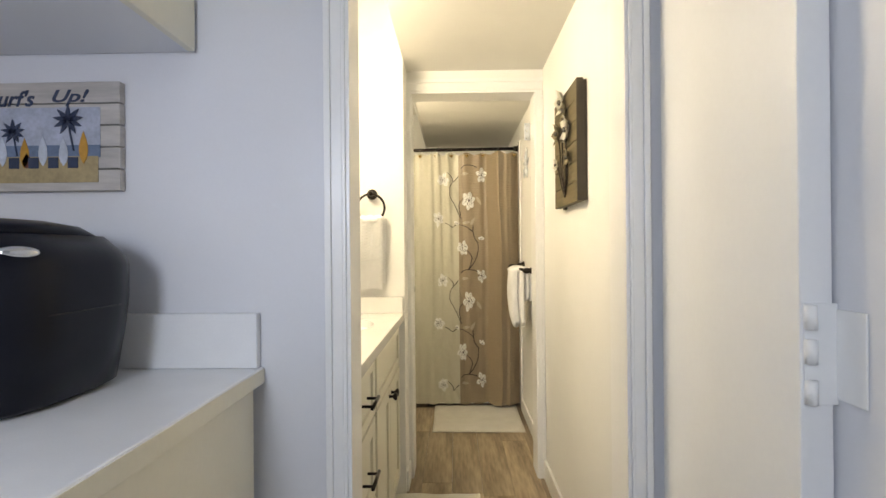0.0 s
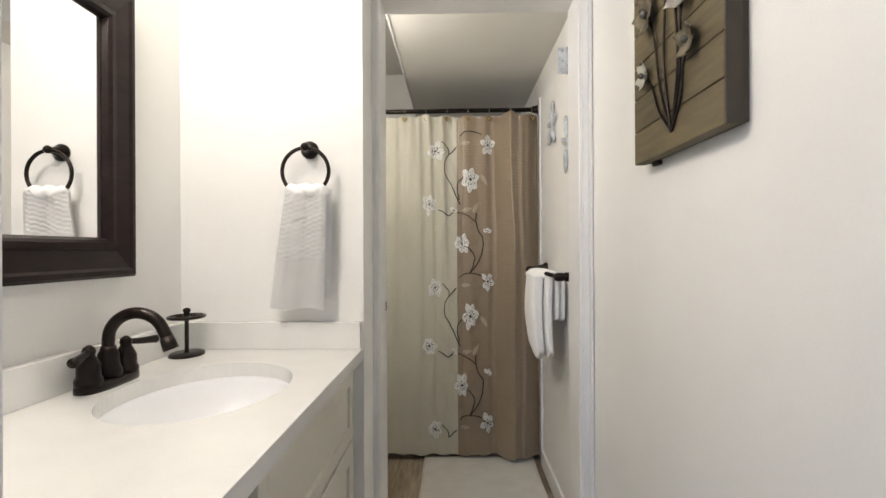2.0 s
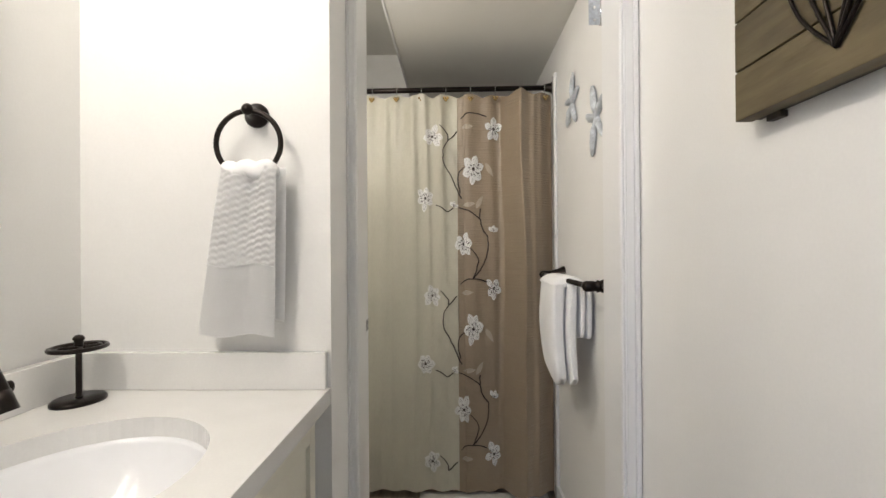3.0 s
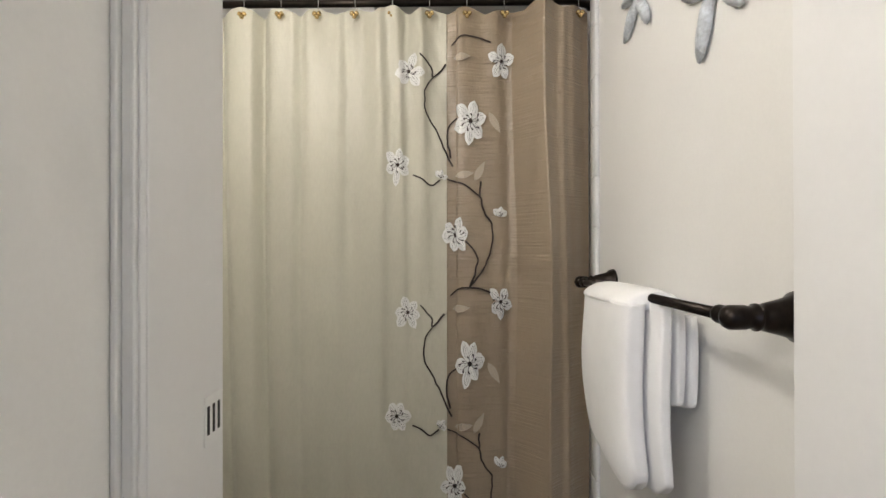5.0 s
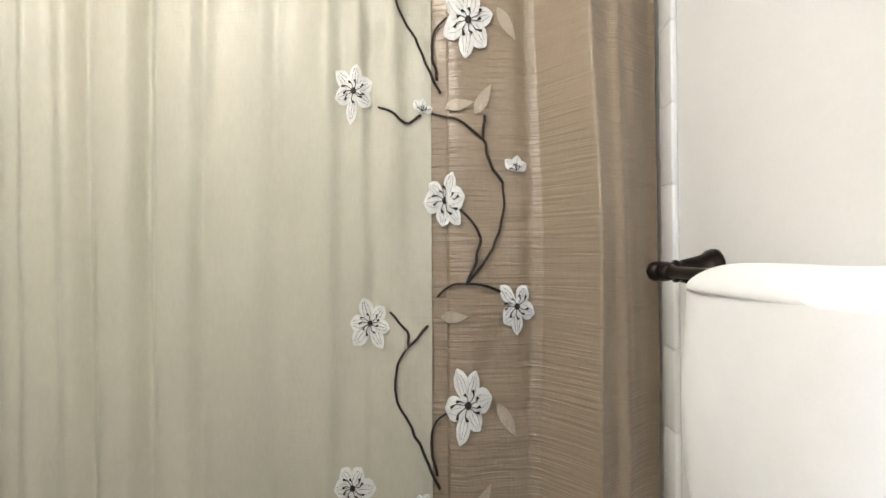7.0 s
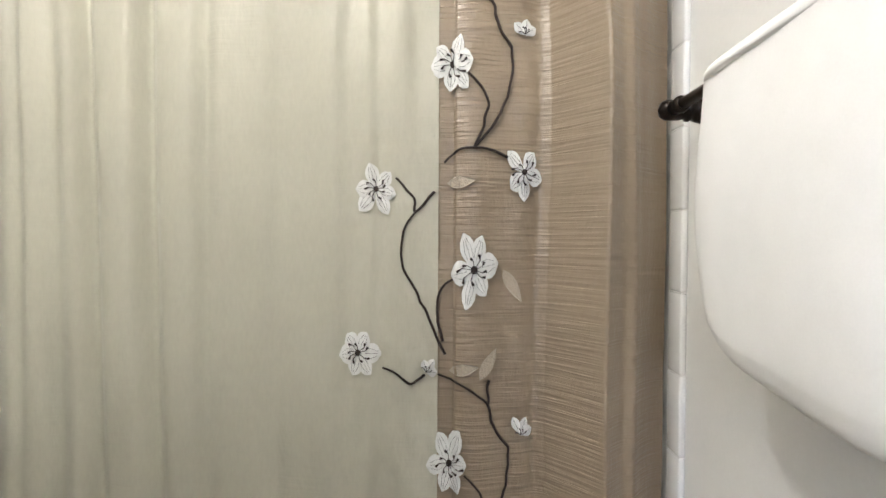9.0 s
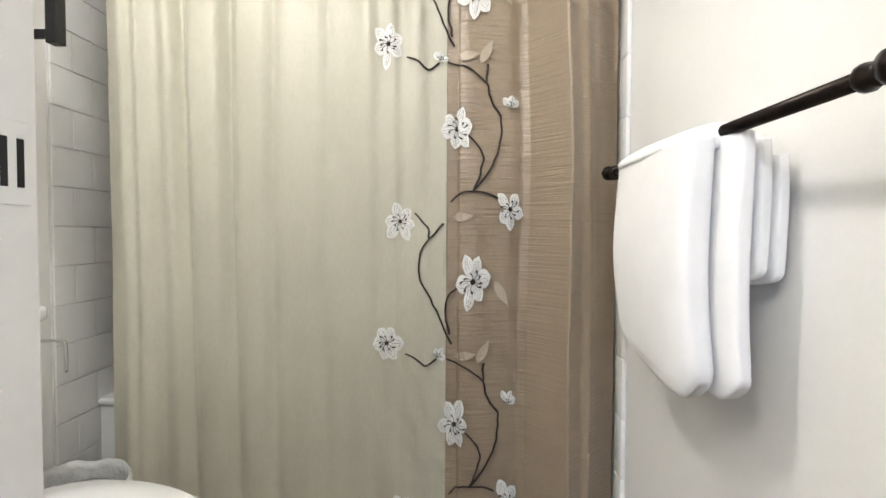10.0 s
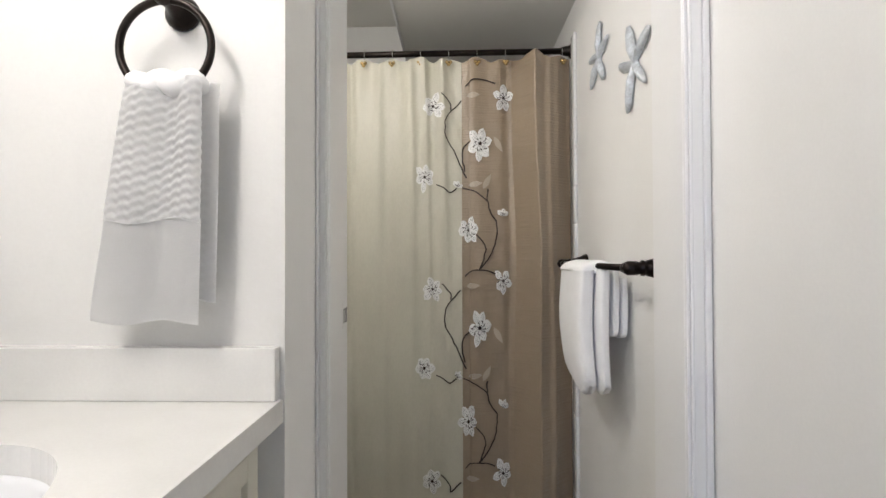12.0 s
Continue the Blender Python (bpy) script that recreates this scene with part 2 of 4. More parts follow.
fixed("wall_vanity_back", boxed(-0.75, -0.645, KY1, 2.33, 0, 2.5), WALL, "warm white wall behind the vanity mirror")
w = boxed(-0.75, -0.108, 2.33, DY1, 0, 2.5)
fixed("wall_vanity_end", w, WALL, "warm white wall end with the towel ring")
w = bmesh.new()
box(w, -0.108, -0.099, DY0, DY1, 0, 2.5), box(w, -0.099, 0.568, DY0, DY1, 2.01, 2.5), box(w, 0.568, 0.60, DY0, DY1, 0, 2.5)
fixed("wall_bath", w, WALL, "warm white wall around the bathroom doorway")
fixed("wall_bath_left", boxed(-0.95, -0.85, DY1, 4.6, 0, 2.5), WALL, "white painted bathroom wall behind the toilet")
fixed("wall_bath_right", boxed(0.625, 0.72, DY1, 4.6, 0, 2.5), WALL, "white painted bathroom wall with the towel bar")
fixed("wall_bath_back", boxed(-0.95, 0.72, 4.5, 4.6, 0, 2.5), TILE, "white tiled wall at the back of the tub")
fixed("wall_bath_front", boxed(-0.95, -0.75, 2.53, DY1, 0, 2.5), WALL, "white painted bathroom wall")
fixed("ceiling_lowered", boxed(-0.108, 0.72, KY1, 4.6, HC, UC + 0.08), CEIL, "lowered off-white ceiling along hall and bath")
fixed("ceiling_raised", boxed(-0.95, -0.108, KY1, 4.6, UC, UC + 0.08), CEIL, "raised off-white ceiling over vanity and toilet")
fixed("trim_ceiling_edge", boxed(-0.119, -0.108, DY1, 4.5, HC - 0.006, HC + 0.05, bevel=0.003), TRIM, "thin white corner bead along the lowered ceiling")


def casing(name, x_in, x_out, y_face, y_wall, z1, label):
    """An upright of stepped moulding; the thin edge lies at x_in."""
    bm, s = bmesh.new(), 1 if x_out > x_in else -1
    wdt, d = abs(x_out - x_in), y_face - y_wall
    for a, b, k in ((0.0, 0.16, 0.55), (0.16, 0.30, 0.8), (0.30, 0.74, 0.68), (0.74, 1.0, 1.0)):
        xs = sorted((x_in + s * wdt * a, x_in + s * wdt * b))
        box(bm, xs[0], xs[1], *sorted((y_wall + d * k, y_wall)), 0.0, z1, bevel=0.0015)
    return fixed(name, bm, TRIM, label)


def head_casing(name, x0, x1, y_face, y_wall, z0, z1, label):
    bm, d, h = bmesh.new(), y_face - y_wall, z1 - z0
    for a, b, k in ((0.0, 0.16, 0.55), (0.16, 0.30, 0.8), (0.30, 0.74, 0.68), (0.74, 1.0, 1.0)):
        box(bm, x0, x1, *sorted((y_wall + d * k, y_wall)), z0 + h * a, z0 + h * b, bevel=0.0015)
    return fixed(name, bm, TRIM, label)


casing("trim_kitchen_left", -0.10, -0.158, KY0 - 0.018, KY0, 2.03, "white stepped door casing")
casing("trim_kitchen_right", 0.527, 0.582, KY0 - 0.018, KY0, 2.03, "white stepped door casing")
head_casing("trim_kitchen_head", -0.158, 0.592, KY0 - 0.018, KY0, 2.03, 2.09, "white stepped door casing over the doorway")
w = bmesh.new()
box(w, -0.115, -0.10, KY0 - 0.004, KY1 + 0.004, 0, 2.03, bevel=0.002), box(w, 0.527, 0.55, KY0 - 0.004, KY1 + 0.004, 0, 2.03, bevel=0.002)
box(w, -0.115, 0.55, KY0 - 0.004, KY1 + 0.004, 2.03, 2.045)
fixed("door_jamb_kitchen", w, TRIM, "white painted door jamb lining")
casing("trim_bath_left", -0.086, -0.1075, DY0 - 0.018, DY0, 1.995, "white stepped door casing")
casing("trim_bath_right", 0.556, 0.598, DY0 - 0.018, DY0, 1.995, "white stepped door casing")
head_casing("trim_bath_head", -0.1075, 0.598, DY0 - 0.018, DY0, 1.995, 2.068, "white stepped casing over the bathroom doorway")
w = bmesh.new()
box(w, -0.099, -0.084, DY0 - 0.004, DY1 + 0.004, 0, 1.995, bevel=0.002), box(w, 0.555, 0.568, DY0 - 0.004, DY1 + 0.004, 0, 1.995, bevel=0.002)
box(w, -0.099, 0.568, DY0 - 0.004, DY1 + 0.004, 1.995, 2.01)
fixed("door_jamb_bath", w, TRIM, "white painted bathroom door jamb lining")
fixed("baseboard_hall", boxed(0.588, 0.60, KY1, DY0 - 0.02, 0.0, 0.10, bevel=0.003), TRIM, "white painted baseboard along the hall wall")
fixed("baseboard_bath", boxed(0.613, 0.625, DY1, 3.62, 0.0, 0.09, bevel=0.003), TRIM, "white painted baseboard along the bathroom wall")
fixed("baseboard_return", boxed(-0.108, -0.096, 2.35, DY0 - 0.02, 0.0, 0.10, bevel=0.003), TRIM, "white painted baseboard beside the doorway")
# window assumed behind the camera, added for the daylight
win = thing("window_1", (-0.5, -1.05, 0.95), "assumed white framed kitchen window, out of view, for the daylight", "window", kind="structure")
for a in ((-0.85, -0.81, 0.95, 2.0), (-0.19, -0.15, 0.95, 2.0), (-0.81, -0.19, 0.95, 0.99), (-0.81, -0.19, 1.96, 2.0)):
    part("window_frame", boxed(a[0], a[1], -1.08, -1.02, a[2], a[3], bevel=0.003), TRIM, win)

# ---- kitchen corner ----
cab = thing("base_cabinet", (-0.64, 0.2, 0), "cream kitchen base cabinet under a pale countertop", "cabinet")
part("body", boxed(-0.945, -0.338, -0.9, 1.025, 0.09, 0.877, bevel=0.003), CREAM, cab)
part("toe_kick", boxed(-0.945, -0.39, -0.9, 1.025, 0.0, 0.09), CREAM, cab)
for y0 in (-0.88, -0.24, 0.40):
    part("door", boxed(-0.338, -0.322, y0, y0 + 0.61, 0.11, 0.87, bevel=0.004), CREAM, cab)
top = thing("kitchen_countertop", (-0.64, 0.2, 0.874), "pale grey laminate countertop with a short backsplash", "countertop")
part("slab", boxed(-0.948, -0.305, -0.9, 1.028, 0.879, 0.917, bevel=0.004), LAMIN, top)
part("edge_band", boxed(-0.3049, -0.3035, -0.9, 1.027, 0.881, 0.913), CREAM, top, "cream edge band")
part("backsplash", boxed(-0.948, -0.313, 1.006, 1.028, 0.9175, 1.042, bevel=0.002), LAMIN, top)
up = thing("wall_cabinet", (-0.7, 0.2, 1.654), "white wall cabinet hung above the countertop", "cabinet")
part("body", boxed(-0.948, -0.475, -0.9, 1.027, 1.649, 2.44, bevel=0.002), KWALL, up)
for y0 in (-0.88, -0.24, 0.40):
    part("door", boxed(-0.473, -0.455, y0, y0 + 0.618, 1.646, 2.42, bevel=0.003), CREAM, up)


def rounded_loft(bm, sections, sides=48, power=4.0):
    """Stacked rounded-square outlines: (z, half width, half depth, x, y)."""
    rings = []
    for z, hx, hy, cx, cy in sections:
        ring = []
        for k in range(sides):
            a = 2 * math.pi * k / sides
            c, s = math.cos(a), math.sin(a)
            q = (abs(c) ** power + abs(s) ** power) ** (-1 / power)
            ring.append(bm.verts.new((cx + hx * q * c, cy + hy * q * s, z)))
        rings.append(ring)
    for a, b in zip(rings, rings[1:]):
        for k in range(sides):
            bm.faces.new((a[k], a[(k + 1) % sides], b[(k + 1) % sides], b[k]))
    bm.faces.new(rings[0][::-1]), bm.faces.new(rings[-1])
    return bm


fx, fy = -0.725, 0.775
fry = thing("air_fryer", (fx, fy, 0.918), "glossy black rounded air fryer standing on the countertop", "air fryer")
part("body", rounded_loft(bmesh.new(), [(0.919, 0.16, 0.16, fx, fy), (0.929, 0.178, 0.172, fx, fy), (1.03, 0.194, 0.184, fx, fy), (1.094, 0.20, 0.19, fx, fy), (1.160, 0.20, 0.19, fx, fy),
     (1.182, 0.193, 0.185, fx, fy), (1.217, 0.158, 0.158, fx, fy)], power=3.6), FRYER, fry, soft=True)
part("lid", rounded_loft(bmesh.new(), [(1.217, 0.158, 0.158, fx, fy), (1.236, 0.13, 0.135, fx, fy), (1.246, 0.08, 0.09, fx, fy), (1.248, 0.02, 0.02, fx, fy)], power=2.6), FRYER, fry, soft=True)
part("drawer_line", rounded_loft(bmesh.new(), [(1.079, 0.2008, 0.1908, fx, fy), (1.082, 0.2008, 0.1908, fx, fy)], power=3.2), BLACKMETAL, fry)
lz = bmesh.new()
bmesh.ops.create_uvsphere(lz, u_segments=24, v_segments=10, radius=1, matrix=Matrix.LocRotScale((-0.556, 0.650, 1.185), Euler((0, 0, radians(48))), (0.03, 0.012, 0.011)))
part("handle_insert", lz, CHROME, fry, "polished silver oval handle insert", soft=True)

# ---- beach sign on the kitchen wall ----
sg = thing("beach_sign", (-0.80, 1.02, 1.329), "weathered beach sign with palms and surfboards, hung on the wall", "wall sign")
SX0, SX1, SZ0, SZ1 = -1.0 + 0.055, -0.627, 1.326, 1.579
for k in range(5):
    h = (SZ1 - SZ0) / 5
    part("plank", boxed(SX0, SX1, 1.008, 1.028, SZ0 + k * h + 0.0012, SZ0 + (k + 1) * h - 0.0012, bevel=0.002), SIGNWOOD, sg)
part("painted_sky", boxed(SX0 + 0.01, SX1 - 0.045, 1.0066, 1.0078, 1.429, 1.519), SKYB, sg)
part("painted_sea", boxed(SX0 + 0.01, SX1 - 0.045, 1.0062, 1.0076, 1.404, 1.432), SEA, sg)
part("painted_sand", boxed(SX0 + 0.01, SX1 - 0.05, 1.0060, 1.0076, 1.346, 1.406), SAND, sg)


def flat_shape(pts, y):
    bm = bmesh.new()
    f = bm.faces.new([bm.verts.new((x, y, z)) for x, z in pts])
    r = bmesh.ops.extrude_face_region(bm, geom=[f])
    bmesh.ops.translate(bm, verts=[v for v in r["geom"] if isinstance(v, bmesh.types.BMVert)], vec=(0, 0.0012, 0))
    return bm


def leaf_pts(x, z, length, width, angle, n=7):
    """The outline of a pointed leaf or board that starts at x, z."""
    out = []
    for s, seq in ((1, range(n + 1)), (-1, range(n - 1, 0, -1))):
        for k in seq:
            t = k / n
            q = s * width / 2 * math.sin(math.pi * t ** 0.8)
            out.append((x + length * t * math.cos(angle) - q * math.sin(angle), z + length * t * math.sin(angle) + q * math.cos(angle)))
    return out


for bx, bz, ln, m_ in ((-0.71, 1.389, 0.075, GOLD), (-0.757, 1.384, 0.065, PALE), (-0.805, 1.384, 0.07, PALE), (-0.848, 1.379, 0.07, GOLD), (-0.843, 1.379, 0.035, RED), (-0.90, 1.384, 0.07, PALE)):
    part("surfboard", flat_shape(leaf_pts(bx, bz, ln, 0.021, radians(90)), 1.0045), m_, sg)
for px, pz, sz in ((-0.745, 1.489, 1.0), (-0.875, 1.464, 0.8), (-0.93, 1.464, 0.7)):
    bm = tube(bmesh.new(), [(px + 0.012 * sz, 1.005, pz - 0.07 * sz), (px + 0.004, 1.005, pz - 0.03 * sz), (px, 1.005, pz)], 0.0022 * sz, 6)
    palm = part("palm_trunk", bm, INK, sg)
    for a in (-25, 10, 45, 90, 135, 170, 205, 240, 300):
        part("frond", flat_shape(leaf_pts(px, pz, 0.036 * sz, 0.011 * sz, radians(a)), 1.003), INK, sg)
for cx in (-0.735, -0.781, -0.827, -0.873):
    part("beach_chair", boxed(cx - 0.012, cx + 0.012, 1.0042, 1.0058, 1.379, 1.404, bevel=0.0004), INK, sg)


def lettering(name, text, x0, x1, z0, height, y, material, parent):
    """Slanted letters of the built-in font as a thin mesh, fitted between x0 and x1."""
    cu = bpy.data.curves.new(name, "FONT")
    cu.body, cu.shear, cu.extrude, cu.offset = text, 0.35, 0.02, 0.02
    tmp = bpy.data.objects.new(name, cu)
    scene.collection.objects.link(tmp)
    me = bpy.data.meshes.new_from_object(tmp.evaluated_get(bpy.context.evaluated_depsgraph_get()))
    bpy.data.objects.remove(tmp)
    bm = bmesh.new()
    bm.from_mesh(me)
    xs, zs = [v.co.x for v in bm.verts], [v.co.y for v in bm.verts]
    for v in bm.verts:
        u, h = (v.co.x - min(xs)) / (max(xs) - min(xs)), (v.co.y - min(zs)) / (max(zs) - min(zs))
        v.co = (x0 + (x1 - x0) * u, y - v.co.z * 0.02, z0 + height * h)
    part(name, bm, material, parent, "dark blue painted letters")


lettering("lettering", "Surf's", -0.938, -0.825, 1.522, 0.038, 1.0072, INK, sg)
lettering("lettering", "Up!", -0.784, -0.698, 1.522, 0.038, 1.0072, INK, sg)

# ---- open closet door on the kitchen side ----
cd = thing("closet_door", (0.62, 0.78, 0.02), "white flush closet door swung open flat against the wall", "door")
part("slab", boxed(0.602, 0.646, 0.553, 1.008, 0.02, 2.03, bevel=0.002), TRIM, cd)
for hz in (0.30, 1.04, 1.80):
    hg = part("hinge", boxed(0.606, 0.6505, 0.5495, 0.5535, hz - 0.068, hz + 0.068, bevel=0.001), TRIM, cd, "white painted steel hinge")
    for a in (-0.066, -0.012, 0.034):
        part("knuckle", turned(bmesh.new(), [(0.0075, 0), (0.0075, 0.032)], (0.612, 0.545, hz + a), sides=14), TRIM, hg, soft=True)
    part("leaf", boxed(0.648, 0.651, 0.50, 0.55, hz - 0.06, hz + 0.06, bevel=0.0008), TRIM, hg)

# ---- vanity ----
van = thing("vanity_cabinet", (-0.38, 1.72, 0), "cream shaker vanity cabinet with drawers and doors under a quartz top", "vanity")
w = boxed(-0.64, -0.152, 1.16, 2.32, 0.09, 0.70)
box(w, -0.172, -0.152, 1.16, 2.32, 0.70, 0.843), box(w, -0.64, -0.62, 1.16, 2.32, 0.70, 0.843)
box(w, -0.62, -0.172, 1.16, 1.18, 0.70, 0.843), box(w, -0.62, -0.172, 2.30, 2.32, 0.70, 0.843)
part("body", w, CABINET, van)
part("toe_kick", boxed(-0.64, -0.20, 1.16, 2.32, 0.0, 0.09), CABINET, van)


def shaker(y0, y1, z0, z1, name):
    """A framed front with a recessed panel."""
    bm = bmesh.new()
    f, xa, xb = 0.05 if z1 - z0 > 0.2 else 0.035, -0.152, -0.132
    box(bm, xa, xb, y0, y0 + f, z0, z1, bevel=0.0015), box(bm, xa, xb, y1 - f, y1, z0, z1, bevel=0.0015)
    box(bm, xa, xb, y0 + f, y1 - f, z0, z0 + f, bevel=0.0015), box(bm, xa, xb, y0 + f, y1 - f, z1 - f, z1, bevel=0.0015)
    box(bm, xa, xb - 0.009, y0 + f, y1 - f, z0 + f, z1 - f)
    return part(name, bm, CABINET, van)


def bar_pull(parent, yc, z):
    h = part("handle", tube(bmesh.new(), [(-0.10, yc - 0.06, z), (-0.10, yc + 0.06, z)], 0.0055, 12), BRONZE, parent, "dark bronze bar pull", soft=True)
    for s in (-0.042, 0.042):
        part("post", tube(bmesh.new(), [(-0.133, yc + s, z), (-0.10, yc + s, z)], 0.0045, 10), BRONZE, h, soft=True)


for z0, z1 in ((0.64, 0.825), (0.375, 0.63), (0.11, 0.365)):
    d = shaker(1.175, 1.555, z0, z1, "drawer")
    bar_pull(d, 1.365, (z0 + z1) / 2)
shaker(1.60, 2.29, 0.64, 0.825, "false_drawer_front")
for y0, y1, ky in ((1.60, 1.941, 1.915), (1.949, 2.29, 1.977)):
    d = shaker(y0, y1, 0.11, 0.63, "door")
    part("knob", turned(bmesh.new(), [(0.008, 0), (0.006, 0.006), (0.005, 0.014), (0.013, 0.02), (0.0165, 0.026), (0.014, 0.031), (0.0, 0.033)], (-0.132, ky, 0.592), "X", 20), BRONZE, d, "dark bronze round knob", soft=True)

# countertop with an oval opening
SKX, SKY, SRX, SRY = -0.366, 1.908, 0.170, 0.232
vt = thing("vanity_countertop", (-0.38, 1.72, 0.845), "white quartz vanity top with an undermount oval sink opening", "countertop")
bm = bmesh.new()
X0, X1, Y0, Y1, ZT, ZB = -0.644, -0.110, 1.145, 2.328, 0.880, 0.846
n_o = 64
ovt, ovb, out_t, out_b = [], [], [], []
for k in range(n_o):
    a = 2 * math.pi * (k + 0.5) / n_o
    c, s = math.cos(a), math.sin(a)
    ovt.append(bm.verts.new((SKX + SRX * c, SKY + SRY * s, ZT)))
    ovb.append(bm.verts.new((SKX + SRX * c, SKY + SRY * s, ZB)))
    k_x = ((X1 - SKX) if c > 0 else (SKX - X0)) / max(abs(c), 1e-6)
    k_y = ((Y1 - SKY) if s > 0 else (SKY - Y0)) / max(abs(s), 1e-6)
    k_m = min(k_x, k_y)
    px, py = SKX + k_m * c, SKY + k_m * s
    out_t.append(bm.verts.new((px, py, ZT))), out_b.append(bm.verts.new((px, py, ZB)))
for k in range(n_o):
    j = (k + 1) % n_o
    bm.faces.new((ovt[k], ovt[j], out_t[j], out_t[k])), bm.faces.new((ovb[k], out_b[k], out_b[j], ovb[j]))
    bm.faces.new((ovt[k], ovb[k], ovb[j], ovt[j])), bm.faces.new((out_t[k], out_t[j], out_b[j], out_b[k]))
# square the outer corners
for lst in (out_t, out_b):
    for cx, cy in ((X0, Y0), (X0, Y1), (X1, Y0), (X1, Y1)):
        v = min(lst, key=lambda q: (q.co.x - cx) ** 2 + (q.co.y - cy) ** 2)
        v.co.x, v.co.y = cx, cy
part("slab", bm, QUARTZ, vt)
part("end_splash", boxed(-0.642, -0.115, 2.309, 2.3295, 0.8805, 0.958, bevel=0.0015), QUARTZ, vt)
part("back_splash", boxed(-0.6445, -0.624, 1.147, 2.3085, 0.8805, 0.958, bevel=0.0015), QUARTZ, vt)
snk = thing("sink", (SKX, SKY, 0.72), "white oval undermount ceramic sink basin", "sink")
bm, rings = bmesh.new(), []
for z, q in ((0.8455, 1.10), (0.8455, 1.0), (0.835, 0.99), (0.80, 0.93), (0.765, 0.82), (0.735, 0.62), (0.722, 0.35), (0.718, 0.10)):
    rings.append([bm.verts.new((SKX + SRX * q * math.cos(a), SKY + SRY * q * math.sin(a), z)) for a in (2 * math.pi * k / 48 for k in range(48))])
for a, b in zip(rings, rings[1:]):
    for k in range(48):
        bm.faces.new((a[k], b[k], b[(k + 1) % 48], a[(k + 1) % 48]))
part("basin", bm, CERAMIC, snk, soft=True)
part("drain", turned(bmesh.new(), [(0.024, 0), (0.024, 0.003), (0.012, 0.004), (0.0, 0.004)], (SKX, SKY, 0.717)), BRONZE, snk, soft=True)

# faucet
FX, FY = -0.582, 1.926
fc = thing("faucet", (FX, FY, 0.88), "oil-rubbed bronze centerset faucet with two lever handles", "faucet")
part("base_plate", rounded_loft(bmesh.new(), [(0.8803, 0.03, 0.085, FX, FY), (0.892, 0.03, 0.085, FX, FY), (0.898, 0.025, 0.08, FX, FY)], power=3.0), BRONZE, fc, soft=True)
part("spout_body", turned(bmesh.new(), [(0.027, 0), (0.027, 0.02), (0.022, 0.03), (0.02, 0.055), (0.016, 0.062), (0.0145, 0.07)], (FX, FY, 0.893)), BRONZE, fc, soft=True)
arc = [(FX, FY, 0.955), (FX, FY, 0.972)] + [(FX + 0.062 - 0.062 * math.cos(a), FY, 0.975 + 0.058 * math.sin(a)) for a in (math.pi * k / 9 for k in range(9))] + [(FX + 0.130, FY, 0.975)]
sp = part("spout", tube(bmesh.new(), smooth_path(arc, 4), 0.0125, 16), BRONZE, fc, soft=True)
part("aerator", tube(bmesh.new(), [(FX + 0.126, FY, 0.982), (FX + 0.136, FY, 0.955)], [0.014, 0.0165], 16), BRONZE, sp, soft=True)
for s in (-1, 1):
    hy = FY + s * 0.058
    hb = part("handle", turned(bmesh.new(), [(0.026, 0), (0.026, 0.012), (0.022, 0.02), (0.022, 0.04), (0.016, 0.052), (0.011, 0.062), (0.013, 0.068), (0.011, 0.076), (0.004, 0.082)], (FX, hy, 0.893)), BRONZE, fc, soft=True)
    part("lever", tube(bmesh.new(), smooth_path([(FX, hy, 0.962), (FX + 0.01, hy + s * 0.03, 0.958), (FX + 0.02, hy + s * 0.06, 0.956), (FX + 0.024, hy + s * 0.075, 0.955)], 4),
         [0.006 + 0.004 * k / 12 for k in range(13)], 12), BRONZE, hb, soft=True)

# toothbrush holder
hx, hy = -0.575, 2.230
tb = thing("toothbrush_holder", (hx, hy, 0.88), "dark bronze ring-top toothbrush holder on the vanity", "toothbrush holder")


def oval_disc(z, h, rx, ry):
    return rounded_loft(bmesh.new(), [(z, rx, ry, hx, hy), (z + h * 0.6, rx, ry, hx, hy), (z + h, rx * 0.93, ry * 0.93, hx, hy)], power=2.0)


part("base", oval_disc(0.8803, 0.008, 0.042, 0.056), BRONZE, tb, soft=True)
part("stem", turned(bmesh.new(), [(0.008, 0), (0.0055, 0.006), (0.0055, 0.096), (0.008, 0.1), (0.008, 0.112), (0.011, 0.116), (0.007, 0.122), (0.0, 0.124)], (hx, hy, 0.886), sides=16), BRONZE, tb, soft=True)
part("top_ring", tube(bmesh.new(), [(hx + 0.042 * math.cos(a), hy + 0.056 * math.sin(a), 0.985) for a in (2 * math.pi * k / 40 for k in range(40))], 0.0042, 10, True), BRONZE, tb, soft=True)
for s in (-1, 1):
    part("loop", tube(bmesh.new(), [(hx + 0.02 * math.cos(a), hy + s * 0.027 + 0.02 * math.sin(a), 0.985) for a in (2 * math.pi * k / 24 for k in range(24))], 0.0035, 8, True), BRONZE, tb, soft=True)

# mirror
MY0, MY1, MZ0, MZ1 = 1.20, 2.065, 1.105, 1.775
mr = thing("mirror", (-0.64, 1.63, 1.105), "rectangular wall mirror in a wide dark espresso frame", "mirror")
part("glass", boxed(-0.638, -0.630, MY0 + 0.08, MY1 - 0.08, MZ0 + 0.06, MZ1 - 0.06), MIRROR, mr)


